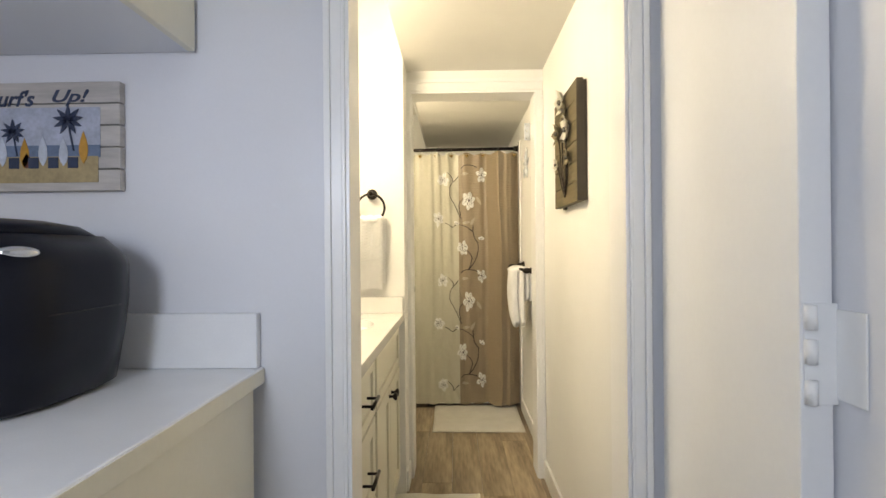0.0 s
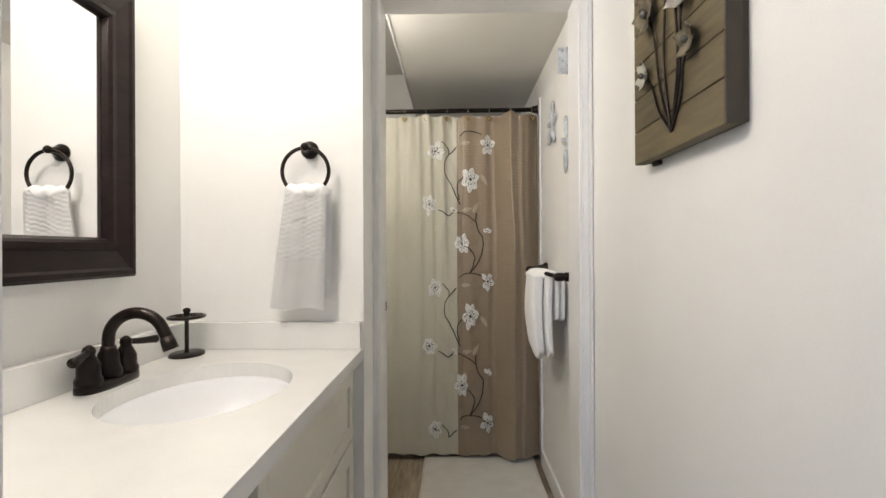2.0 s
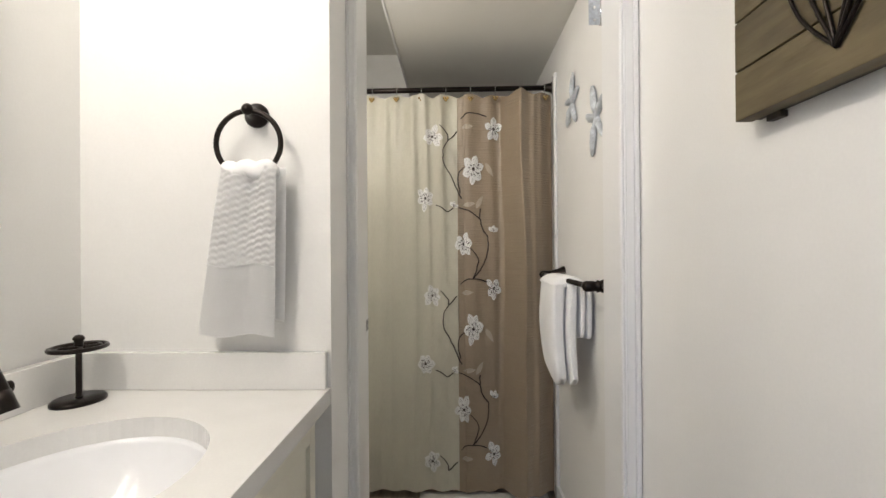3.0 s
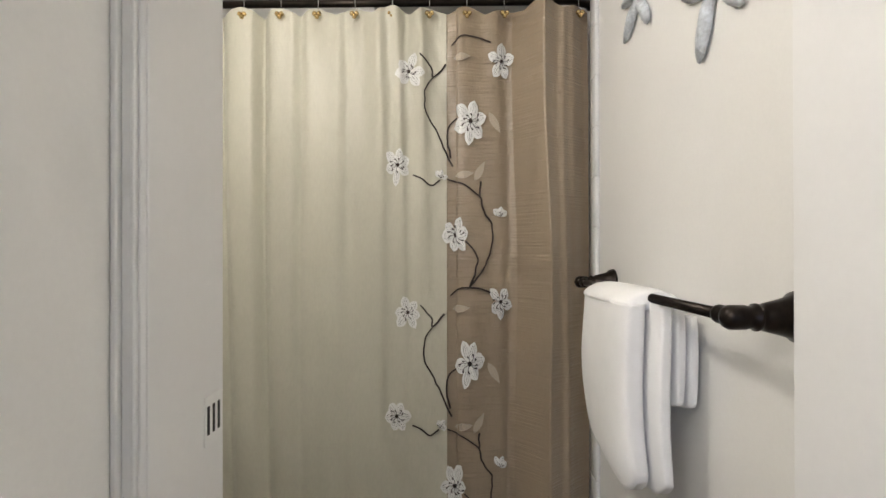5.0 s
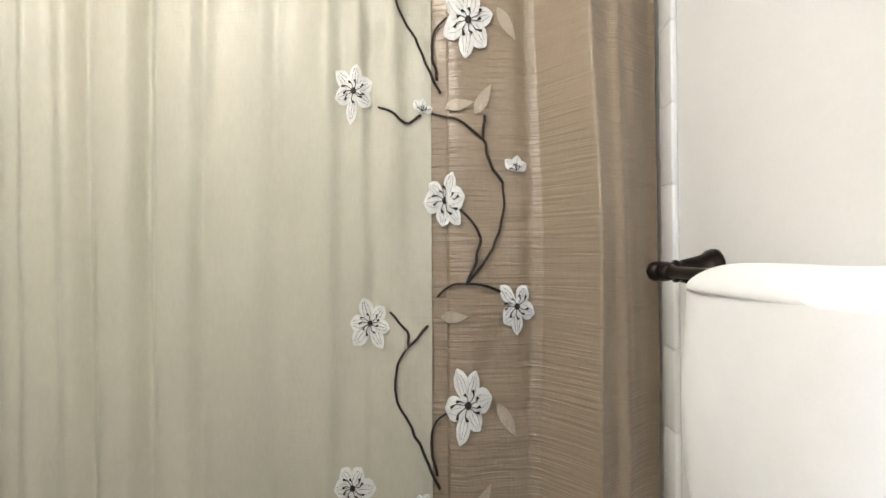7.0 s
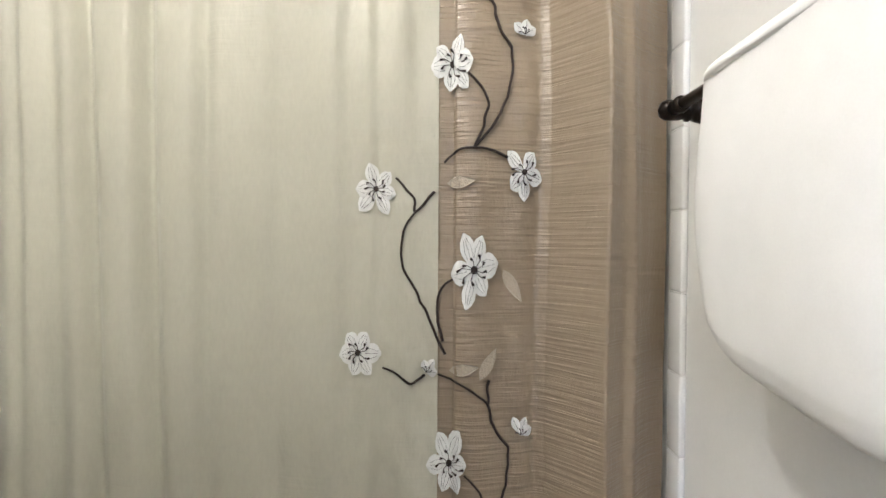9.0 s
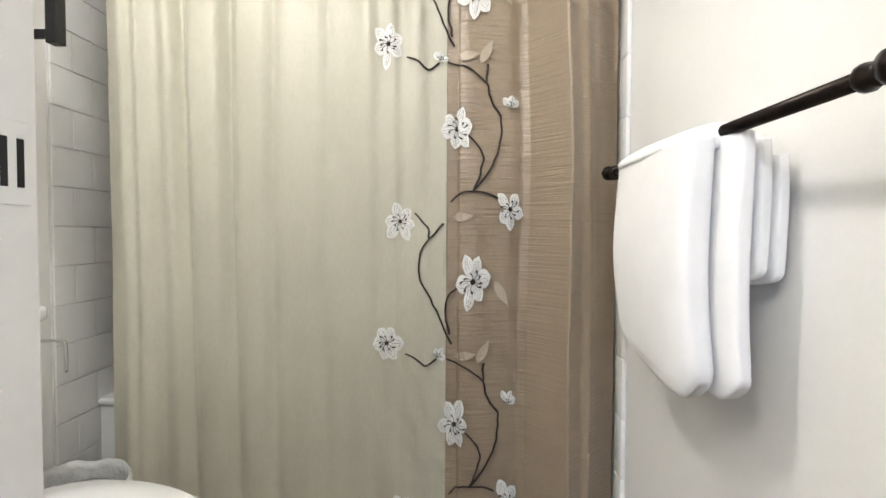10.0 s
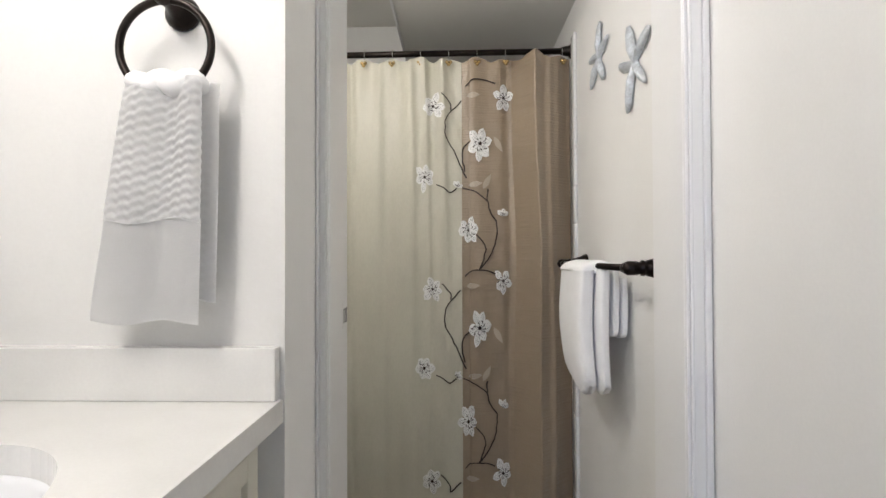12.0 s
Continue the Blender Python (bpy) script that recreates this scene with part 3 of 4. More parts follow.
def mitred(x_levels, name):
    """Four mitred frame lengths; x_levels: (inset, x) over the profile."""
    corners = ((MY0, MZ0, 1, 1), (MY1, MZ0, -1, 1), (MY1, MZ1, -1, -1), (MY0, MZ1, 1, -1))
    for i in range(4):
        bm, rows = bmesh.new(), []
        for y, z, sy, sz in (corners[i], corners[(i + 1) % 4]):
            rows.append([bm.verts.new((x, y + sy * q, z + sz * q)) for q, x in x_levels])
        for k in range(len(x_levels) - 1):
            bm.faces.new((rows[0][k], rows[0][k + 1], rows[1][k + 1], rows[1][k]))
        bm.faces.new((rows[0][-1], rows[0][0], rows[1][0], rows[1][-1]))
        bm.faces.new(rows[0]), bm.faces.new(rows[1][::-1])
        part(name, bm, ESPRESSO, mr)


mitred([(0.0, -0.643), (0.0, -0.612), (0.006, -0.606), (0.016, -0.606), (0.022, -0.611), (0.06, -0.616), (0.066, -0.611), (0.078, -0.611), (0.084, -0.617), (0.09, -0.628), (0.09, -0.643)], "frame_rail")

# vanity lamp over the mirror
vl = thing("vanity_light", (-0.60, 1.53, 2.09), "bronze vanity light with three glowing glass shades above the mirror", "wall lamp")
part("backplate", boxed(-0.644, -0.62, 1.21, 1.85, 2.09, 2.17, bevel=0.006), BRONZE, vl)
for ly in (1.31, 1.53, 1.75):
    part("arm", tube(bmesh.new(), [(-0.622, ly, 2.13), (-0.54, ly, 2.155), (-0.47, ly, 2.14)], 0.008, 10), BRONZE, vl, soft=True)
    bm = bmesh.new()
    rg = [[bm.verts.new((-0.47 + r * math.cos(a), ly + r * math.sin(a), z)) for a in (2 * math.pi * k / 20 for k in range(20))] for z, r in ((2.15, 0.025), (2.135, 0.045), (2.09, 0.06), (2.035, 0.066))]
    for a, b in zip(rg, rg[1:]):
        for k in range(20):
            bm.faces.new((a[k], a[(k + 1) % 20], b[(k + 1) % 20], b[k]))
    part("shade", bm, glow, vl, "lit frosted glass shade", soft=True)

# ---- towel ring and hand towel ----
RX, RY, RZ, RR = -0.262, 2.281, 1.387, 0.066
tr_ = thing("towel_ring", (RX, 2.325, 1.453), "dark bronze towel ring on a round wall rosette", "towel ring")
part("rosette", turned(bmesh.new(), [(0.026, 0), (0.026, 0.006), (0.022, 0.012), (0.014, 0.018), (0.012, 0.03), (0.009, 0.04), (0.011, 0.05), (0.012, 0.056), (0.006, 0.064)], (RX, 2.3295, 1.455), "-Y"), BRONZE, tr_, soft=True)
part("ring", tube(bmesh.new(), [(RX + RR * math.sin(a), RY, RZ + RR * math.cos(a)) for a in (2 * math.pi * k / 56 for k in range(56))], 0.0055, 12, True), BRONZE, tr_, soft=True)

WAFFLE = mat("diagonal_ribbed_terry", (0.94, 0.94, 0.935), 0.95, vary=0.02, scale=20, grain=420, bump=0.04, dist=0.0005)


def hand_towel():
    """A folded towel through the ring: gathered at the top, ribbed above a flat band."""
    root = thing("hand_towel", (RX, RY, 1.02), "white ribbed hand towel hanging folded through the ring", "towel")

    def sheet(y_off, z0, z1, ribs, name, x_shift, material):
        bm, nu, nv, grid = bmesh.new(), 70, 90, []
        for j in range(nv + 1):
            v = j / nv
            z = z1 - (z1 - z0) * v
            q = min(1, (1.346 - z) / 0.33)
            half = 0.057 + 0.020 * q ** 0.8
            row = []
            for i in range(nu + 1):
                u = i / nu * 2 - 1
                fold = 0.007 * math.sin(u * 5.0 + 0.6) * (1.2 - q) + 0.005 * math.sin(u * 3 + 2)
                rib = 0.0014 * math.sin((z - u * half * 0.35 + 0.0015 * math.sin(u * half * 350)) * 2 * math.pi / 0.0135) * (0.75 + 0.25 * math.sin(u * half * 700)) * ribs(z)
                lip = 0.004 * max(0, 1 - v * 9) ** 2 * (z1 > 1.3)
                edge = 0.006 * abs(u) ** 6
                row.append(bm.verts.new((RX + 0.004 + x_shift - 0.026 * q + u * half, RY - 0.014 + y_off + fold - rib + lip + edge, z + 0.004 * math.sin(u * 4) * v)))
            grid.append(row)
        for j in range(nv):
            for i in range(nu):
                bm.faces.new((grid[j][i], grid[j][i + 1], grid[j + 1][i + 1], grid[j + 1][i]))
        r = bmesh.ops.solidify(bm, geom=bm.faces[:], thickness=0.006)
        part(name, bm, material, root, soft=True)

    sheet(0.0, 1.140, 1.340, lambda z: 1.0, "ribbed_front", 0.0, WAFFLE)
    sheet(0.002, 1.000, 1.142, lambda z: 0.0, "flat_band", 0.0, TERRY)
    xs = [RX - 0.052 + 0.114 * k / 20 for k in range(21)]
    part("top_roll", tube(bmesh.new(), [(x, RY - 0.002, 1.334 + 0.004 * math.sin(k * 0.9)) for k, x in enumerate(xs)], [0.017 - 0.009 * abs(k / 10 - 1) ** 6 for k in range(21)], 16), WAFFLE, root, soft=True)
    sheet(0.026, 1.028, 1.338, lambda z: 0.3, "back_layer", 0.012, TERRY)


hand_towel()

# ---- wall art ----
art = thing("wall_art", (0.59, 1.815, 1.36), "stained plank wall art with white metal flowers on dark stems", "wall art")
AY0, AY1, AZ0, AZ1 = 1.628, 2.008, 1.349, 1.775
for k in range(6):
    h = (AZ1 - AZ0) / 6
    part("plank", boxed(0.562, 0.586, AY0, AY1, AZ0 + k * h + 0.001, AZ0 + (k + 1) * h - 0.001, bevel=0.0015), WOODART, art)
for y0, y1 in ((AY0, AY0 + 0.012), (AY1 - 0.012, AY1)):
    part("side_strip", boxed(0.5865, 0.5992, y0, y1, AZ0 + 0.004, AZ1 - 0.004, bevel=0.001), WOODDARK, art, "dark-stained side strip")
part("side_strip", boxed(0.5865, 0.5992, AY0 + 0.0125, AY1 - 0.0125, AZ0 + 0.004, AZ0 + 0.018, bevel=0.001), WOODDARK, art, "dark-stained side strip")
part("edge_cap", boxed(0.5625, 0.5865, AY0 - 0.0045, AY0 - 0.0005, AZ0 + 0.001, AZ1, bevel=0.0008), WOODDARK, art, "dark-stained board edge")
part("back_batten", boxed(0.588, 0.5992, AY1 - 0.06, AY1 - 0.03, AZ0 - 0.006, AZ0 + 0.003, bevel=0.001), WOODDARK, art)


def metal_flower(y, z, s, tilt, tone):
    bm = bmesh.new()
    for k in range(5):
        a = radians(72 * k + tilt)
        c, t = Vector((0, math.cos(a), math.sin(a))), Vector((0, -math.sin(a), math.cos(a)))
        rows = []
        for i in range(6):
            u = i / 5
            wd = s * 0.56 * math.sin(math.pi * min(1, 0.12 + u * 0.86)) ** 0.7
            rows.append([bm.verts.new(Vector((0.549 - s * 0.30 * u * u + s * 0.12 * abs(v) + s * 0.05 * math.sin(9 * u + 4 * v + k), y, z)) + c * s * u * (1 - 0.12 * v * v) + t * wd * v) for v in (-1, -0.5, 0, 0.5, 1)])
        for i in range(5):
            for j in range(4):
                bm.faces.new((rows[i][j], rows[i][j + 1], rows[i + 1][j + 1], rows[i + 1][j]))
    bmesh.ops.solidify(bm, geom=bm.faces[:], thickness=0.0015)
    fl = part("flower", bm, tone, art, "white enamelled metal flower" if tone == METALFLOWER else "tan metal flower with shade put into its colour", soft=True)
    bm = bmesh.new()
    bmesh.ops.create_uvsphere(bm, u_segments=12, v_segments=8, radius=s * 0.2, matrix=Matrix.Translation((0.545, y, z)))
    part("flower_centre", bm, SEED, fl, soft=True)


FOOT = (1.807, 1.380)
for y, z, s, tilt, tone in ((1.828, 1.745, 0.052, 10, METALFLOWER), (1.739, 1.622, 0.052, 40, METALFLOWER), (1.903, 1.641, 0.046, 0, TANFLOWER), (1.722, 1.516, 0.034, 25, TANFLOWER),
                            (1.922, 1.521, 0.030, 55, METALFLOWER), (1.768, 1.700, 0.034, 30, TANFLOWER)):
    metal_flower(y, z, s, tilt, tone)
    bow = 0.022 if y > 1.82 else -0.022
    pts = [(0.5585, *FOOT), (0.557, FOOT[0] + bow + (y - FOOT[0]) * 0.25, FOOT[1] + (z - FOOT[1]) * 0.35), (0.555, FOOT[0] + (y - FOOT[0]) * 0.7, FOOT[1] + (z - FOOT[1]) * 0.75), (0.553, y, z)]
    part("stem", tube(bmesh.new(), smooth_path(pts, 6), 0.0026, 8), BRONZE, art, "dark wire stem", soft=True)

# ---- bathroom: curtain ----
CZ0, CZ1, SEAM, CX0, CX1 = 0.035, 1.905, 0.168, -0.722, 0.612


def bump_at(x, c, wd):
    return math.exp(-((x - c) / wd) ** 2)


def hang(x, z):
    """The curtain's depth at x, z: soft folds, gathered more at the top."""
    g = (z - CZ0) / (CZ1 - CZ0)
    y = 3.668
    for c, a in ((-0.67, 0.030), (-0.535, 0.034), (-0.405, 0.034), (-0.295, 0.022), (-0.60, 0.012), (-0.16, 0.008)):
        y += a * (0.45 + 0.55 * g) * bump_at(x, c + 0.012 * math.sin(z * 1.7 + c * 9) + 0.02 * (1 - g), 0.017)
    for c, a, wd in ((-0.655, 0.04, 0.06), (-0.555, 0.02, 0.06), (-0.43, 0.02, 0.07), (-0.305, 0.015, 0.07), (-0.19, 0.006, 0.05), (-0.05, 0.007 + 0.016 * g, 0.05),
                     (0.02, 0.004 + 0.02 * g * g, 0.03), (0.10, 0.02 * g * g, 0.035)):
        d = x - c - 0.014 * math.sin(z * 1.7 + c * 9)
        y -= a * math.exp(-(d / (wd if d < 0 else wd * 0.42)) ** 2)
    if x > 0.2:
        e = 0.466 + 0.010 * math.sin(z * 2.2) + 0.004 * math.sin(z * 6.1 + 1)
        s0 = e - 0.095 + 0.012 * g
        up, down = 0.098 * max(0, (x - s0) / (e - s0)) ** 1.15, 0.098 * max(0, 1 - (x - e) / 0.14) ** 1.35
        y += math.log(math.exp(-230 * up) + math.exp(-230 * down)) / 230 if x > s0 else 0
        y -= 0.012 * bump_at(x, 0.528 + 0.008 * math.sin(z * 3), 0.015) + 0.017 * bump_at(x, 0.235, 0.05) - 0.010 * bump_at(x, s0 - 0.02, 0.02) + 0.010 * bump_at(x, 0.555, 0.022) * (0.5 + 0.5 * g)
    y += 0.008 * g ** 5 * math.sin(x * 54) + 0.004 * noise.noise((x * 7, 0, z * 3.0)) + 0.0016 * noise.noise((x * 30, 2, z * 14)) + 0.006 * g * g * bump_at(x, 0.03, 0.13) * noise.noise((x * 26 - z * 7, 4, z * 5))
    y += 0.010 * bump_at(x, 0.06, 0.10) * noise.noise((x * 20, 5, z * 4.5)) + 0.004 * bump_at(x, 0.11, 0.08) * noise.noise((x * 30 + z * 12, 8, z * 16))
    if x > 0.17:
        y += 0.0035 * noise.noise((x * 14 - z * 9, 11, z * 20)) * (0.4 + bump_at(x, 0.33, 0.07)) + 0.004 * noise.noise((x * 5, 1, z * 4))
    return y


RINGS = [-0.70 + 0.1165 * k for k in range(12)]
cur = thing("shower_curtain", (-0.07, 3.70, 0.035), "ivory and taupe satin shower curtain embroidered with white blossoms", "shower curtain")


def panel(name, x0, x1, off, nu, nv, material, ruffle):
    bm, grid = bmesh.new(), []
    for j in range(nv + 1):
        row = []
        for i in range(nu + 1):
            x, v = x0 + (x1 - x0) * i / nu, j / nv
            near = min(abs(x - r) for r in RINGS)
            top = CZ1 - 0.018 * min(1, near / 0.055) ** 1.5
            z = CZ0 + ruffle * (0.006 * math.sin(x * 55) + 0.006 * noise.noise((x * 9, 3, 0))) * (1 - v) ** 8 + (top - CZ0) * v
            row.append(bm.verts.new((x, hang(x, z) + off, z)))
        grid.append(row)
    for j in range(nv):
        for i in range(nu):
            bm.faces.new((grid[j][i], grid[j][i + 1], grid[j + 1][i + 1], grid[j + 1][i]))
    return part(name, bm, material, cur, soft=True)


panel("ivory_panel", CX0, SEAM, 0.0, 260, 130, IVORY, 1)
panel("taupe_panel", SEAM - 0.012, CX1, 0.003, 190, 130, TAUPE, 1)
bm = bmesh.new()
prev = None
for k in range(120):
    x = CX0 + (SEAM - CX0) * k / 119
    cols = [bm.verts.new((x, hang(x, z) - 0.0022, z)) for z in (CZ1 - 0.062, CZ1 - 0.059)]
    if prev:
        bm.faces.new((prev[0], cols[0], cols[1], prev[1]))
    prev = cols
part("hem_stitching", bm, IVORY, cur)


def on_cloth(x, z, off=0.004):
    return (x, hang(x, z) - off, z)


def cloth_line(pts, r0, r1):
    path = [on_cloth(p.x + 0.0045 * noise.noise((p.x * 30, p.y * 42, 0)), p.y + 0.009, 0.0032) for p in smooth_path([(x, z, 0) for x, z in pts], 7)]
    n = len(path) - 1
    part("branch", tube(bmesh.new(), path, [r0 + (r1 - r0) * k / n for k in range(n + 1)], 6), THREAD, cur, "dark brown embroidered branch")


def blossom(x, z, s, turn, petals=6, half=False, slim=0.7):
    """A flat embroidered flower that follows the cloth."""
    bm, st = bmesh.new(), bmesh.new()
    rnd = random.Random(int(1000 * (x + 3 * z)))
    for k in range(petals):
        a = radians((150 if half else 360) / petals * k + turn + rnd.uniform(-13, 13))
        ln, wd = s * rnd.uniform(0.78, 1.16), s * rnd.uniform(0.27, 0.37)
        rows = []
        for i in range(7):
            u = i / 6
            hw = wd * math.sin(math.pi * (0.05 + 0.93 * u ** 1.45)) ** 0.8
            rows.append([(x + slim * (math.cos(a) * ln * u - math.sin(a) * hw * v), z + math.sin(a) * ln * u + math.cos(a) * hw * v) for v in (-1, -0.5, 0, 0.5, 1)])
        lift = 0.0030 + 0.0006 * (k % 3)
        vs = [[bm.verts.new(on_cloth(*p, lift + 0.002 * (1 - abs(j - 2) / 2))) for j, p in enumerate(r)] for r in rows]
        for i in range(6):
            for j in range(4):
                bm.faces.new((vs[i][j], vs[i][j + 1], vs[i + 1][j + 1], vs[i + 1][j]))
        for v in ((-0.5, 0.0, 0.5) if not half else (0.0,)):
            p = [(x + slim * (math.cos(a) * ln * u - math.sin(a) * wd * v * math.sin(math.pi * u)), z + math.sin(a) * ln * u + math.cos(a) * wd * v * math.sin(math.pi * u)) for u in (0.3, 0.55, 0.85)]
            tube(st, [on_cloth(*q, 0.0066) for q in p], 0.00028, 4)
    fl = part("flower", bm, PETAL, cur, "white embroidered blossom with dark stamens", soft=True)
    for k in range(9 if not half else 4):
        a = radians((360 / 9 if not half else 38) * k + turn + rnd.uniform(-12, 12))
        e = s * rnd.uniform(0.3, 0.46)
        tube(st, [on_cloth(x, z, 0.0068), on_cloth(x + e * 0.7 * math.cos(a), z + e * 0.7 * math.sin(a), 0.0072), on_cloth(x + e * math.cos(a + 0.25), z + e * math.sin(a + 0.25), 0.0072)], [0.0006, 0.0008, 0.0019 * s / 0.045], 5)
    if not half:
        bmesh.ops.create_uvsphere(st, u_segments=10, v_segments=6, radius=1, matrix=Matrix.LocRotScale(on_cloth(x, z, 0.007), None, (0.0042 * s / 0.045, 0.002, 0.0048 * s / 0.045)))
    part("stamen", st, THREAD, fl, "dark brown stamens")


PERIOD, LEAN = 0.779, -0.004
BRANCHES = (
    ((0.065, 1.375), (0.092, 1.362), (0.119, 1.343), (0.145, 1.360)), ((0.170, 1.362), (0.225, 1.342), (0.270, 1.306), (0.278, 1.270), (0.310, 1.222)),
    ((0.270, 1.306), (0.272, 1.354)), ((0.310, 1.222), (0.308, 1.155), (0.283, 1.084), (0.237, 1.025)),
    ((0.225, 1.169), (0.260, 1.128), (0.257, 1.075), (0.237, 1.025)), ((0.180, 0.999), (0.207, 1.022), (0.237, 1.025), (0.269, 1.022), (0.301, 1.009)),
    ((0.082, 0.969), (0.118, 0.933), (0.123, 0.903), (0.162, 0.942)),
)
LONG = (((0.123, 0.903), (0.100, 0.862), (0.097, 0.800), (0.119, 0.759), (0.138, 0.720), (0.162, 0.667), (0.182, 0.623)), ((0.197, 0.773), (0.171, 0.747), (0.167, 0.694), (0.179, 0.649)))
#            x      z      size   turn petals half-open slimness
BLOSSOMS = ((0.016, 1.405, 0.060, 20, 6, False, 0.68), (0.149, 1.366, 0.030, 20, 3, True, 0.8), (0.335, 1.246, 0.034, 30, 3, True, 0.85),
            (0.195, 1.188, 0.066, 75, 6, False, 0.62), (0.335, 0.980, 0.059, 65, 5, False, 0.70), (0.046, 0.947, 0.054, 50, 6, False, 0.86), (0.238, 0.790, 0.075, 65, 6, False, 0.66))
for rep in (-1, 0, 1):
    dx, dz = -rep * LEAN, rep * PERIOD
    for b in BRANCHES + LONG:
        pts = [(x + dx, z + dz) for x, z in b]
        if 0.06 < min(p[1] for p in pts) and max(p[1] for p in pts) < 1.885:
            cloth_line(pts, 0.0021, 0.0029)
    for x, z, s, turn, pe, hf, slim in BLOSSOMS:
        if 0.1 < z + dz < 1.84:
            blossom(x + dx, z + dz + 0.009 - (0.03 if rep == 1 and z < 1.0 else 0), s, turn + 15 * rep, pe, hf, slim)
    for x, z, ln, a in ((0.185, 0.967, 0.055, 5), (0.295, 0.80, 0.075, -60), (0.19, 0.60, 0.06, 10), (0.25, 0.585, 0.07, 62)):
        if 0.1 < z + dz < 1.84:
            bm = bmesh.new()
            bm.faces.new([bm.verts.new(on_cloth(px, pz, 0.0035)) for px, pz in leaf_pts(x + dx, z + dz, ln, 0.024, radians(a))])
            part("leaf", bm, SHEER, cur, "cream sheer organza leaf")

rod = thing("curtain_rod", (0, 3.72, 1.93), "dark bronze tension shower rod across the tub", "curtain rod")
part("bar", tube(bmesh.new(), [(-0.845, 3.687, 1.93), (0.62, 3.687, 1.937)], 0.0125, 16), BRONZE, rod, soft=True)
part("flange", turned(bmesh.new(), [(0.03, 0), (0.03, 0.006), (0.022, 0.014), (0.019, 0.03), (0.0155, 0.045)], (0.6245, 3.687, 1.937), "-X"), BRONZE, rod, soft=True)
part("flange", turned(bmesh.new(), [(0.03, 0), (0.03, 0.006), (0.022, 0.014), (0.019, 0.03), (0.0155, 0.045)], (-0.8495, 3.687, 1.93), "X"), BRONZE, rod, soft=True)
first = None
for k, rx in enumerate(RINGS):
    if first is None:
        first = thing("curtain_ring", (rx, 3.687, 1.93), "brass roller curtain ring over the shower rod", "curtain ring", "curtain rings on the rod")
        pts = [(rx, 3.687 + 0.019 * math.cos(a), 1.932 + 0.019 * math.sin(a)) for a in (radians(q) for q in range(-20, 201, 20))]
        part("wire", tube(bmesh.new(), pts + [(rx, 3.668, 1.905), (rx, 3.66, 1.886), (rx, 3.652, 1.882)], 0.0014, 8), CHROME, first, soft=True)
        bm = bmesh.new()
        for o in (-0.007, 0.007, 0.0):
            bmesh.ops.create_uvsphere(bm, u_segments=10, v_segments=8, radius=0.0075, matrix=Matrix.Translation((rx + o, 3.650, 1.884 - (0.009 if o == 0 else 0))))
        part("clip", bm, BRASS, first, "small brass clip", soft=True)
    else:
        copy_thing(first, Matrix.Translation((rx, 3.687, 1.93)))

# ---- bathroom: right wall ----
TBX, TBZ, TBY0, TBY1 = 0.537, 1.062, 2.732, 3.475
tb_ = thing("towel_bar", (0.60, 3.09, TBZ), "dark bronze towel bar with turned wall posts", "towel bar")
part("bar", tube(bmesh.new(), [(TBX, TBY0, TBZ), (TBX, TBY1, TBZ)], 0.0085, 14), BRONZE, tb_, soft=True)
for y, s in ((TBY0, 1), (TBY1, -1)):
    po = part("post", turned(bmesh.new(), [(0.035, 0), (0.035, 0.006), (0.032, 0.008), (0.033, 0.012), (0.027, 0.018), (0.022, 0.036), (0.018, 0.052), (0.015, 0.056), (0.018, 0.060), (0.018, 0.064), (0.0135, 0.068), (0.016, 0.076), (0.016, 0.096), (0.012, 0.103), (0.0, 0.108)], (0.6248, y, TBZ), "-X"), BRONZE, tb_, soft=True)
    part("collar", tube(bmesh.new(), [(TBX, y + s * (0.014 + q), TBZ) for q in (0, 0.012, 0.018, 0.024, 0.03)], [0.0115, 0.0105, 0.0130, 0.0130, 0.009], 14), BRONZE, po, soft=True)


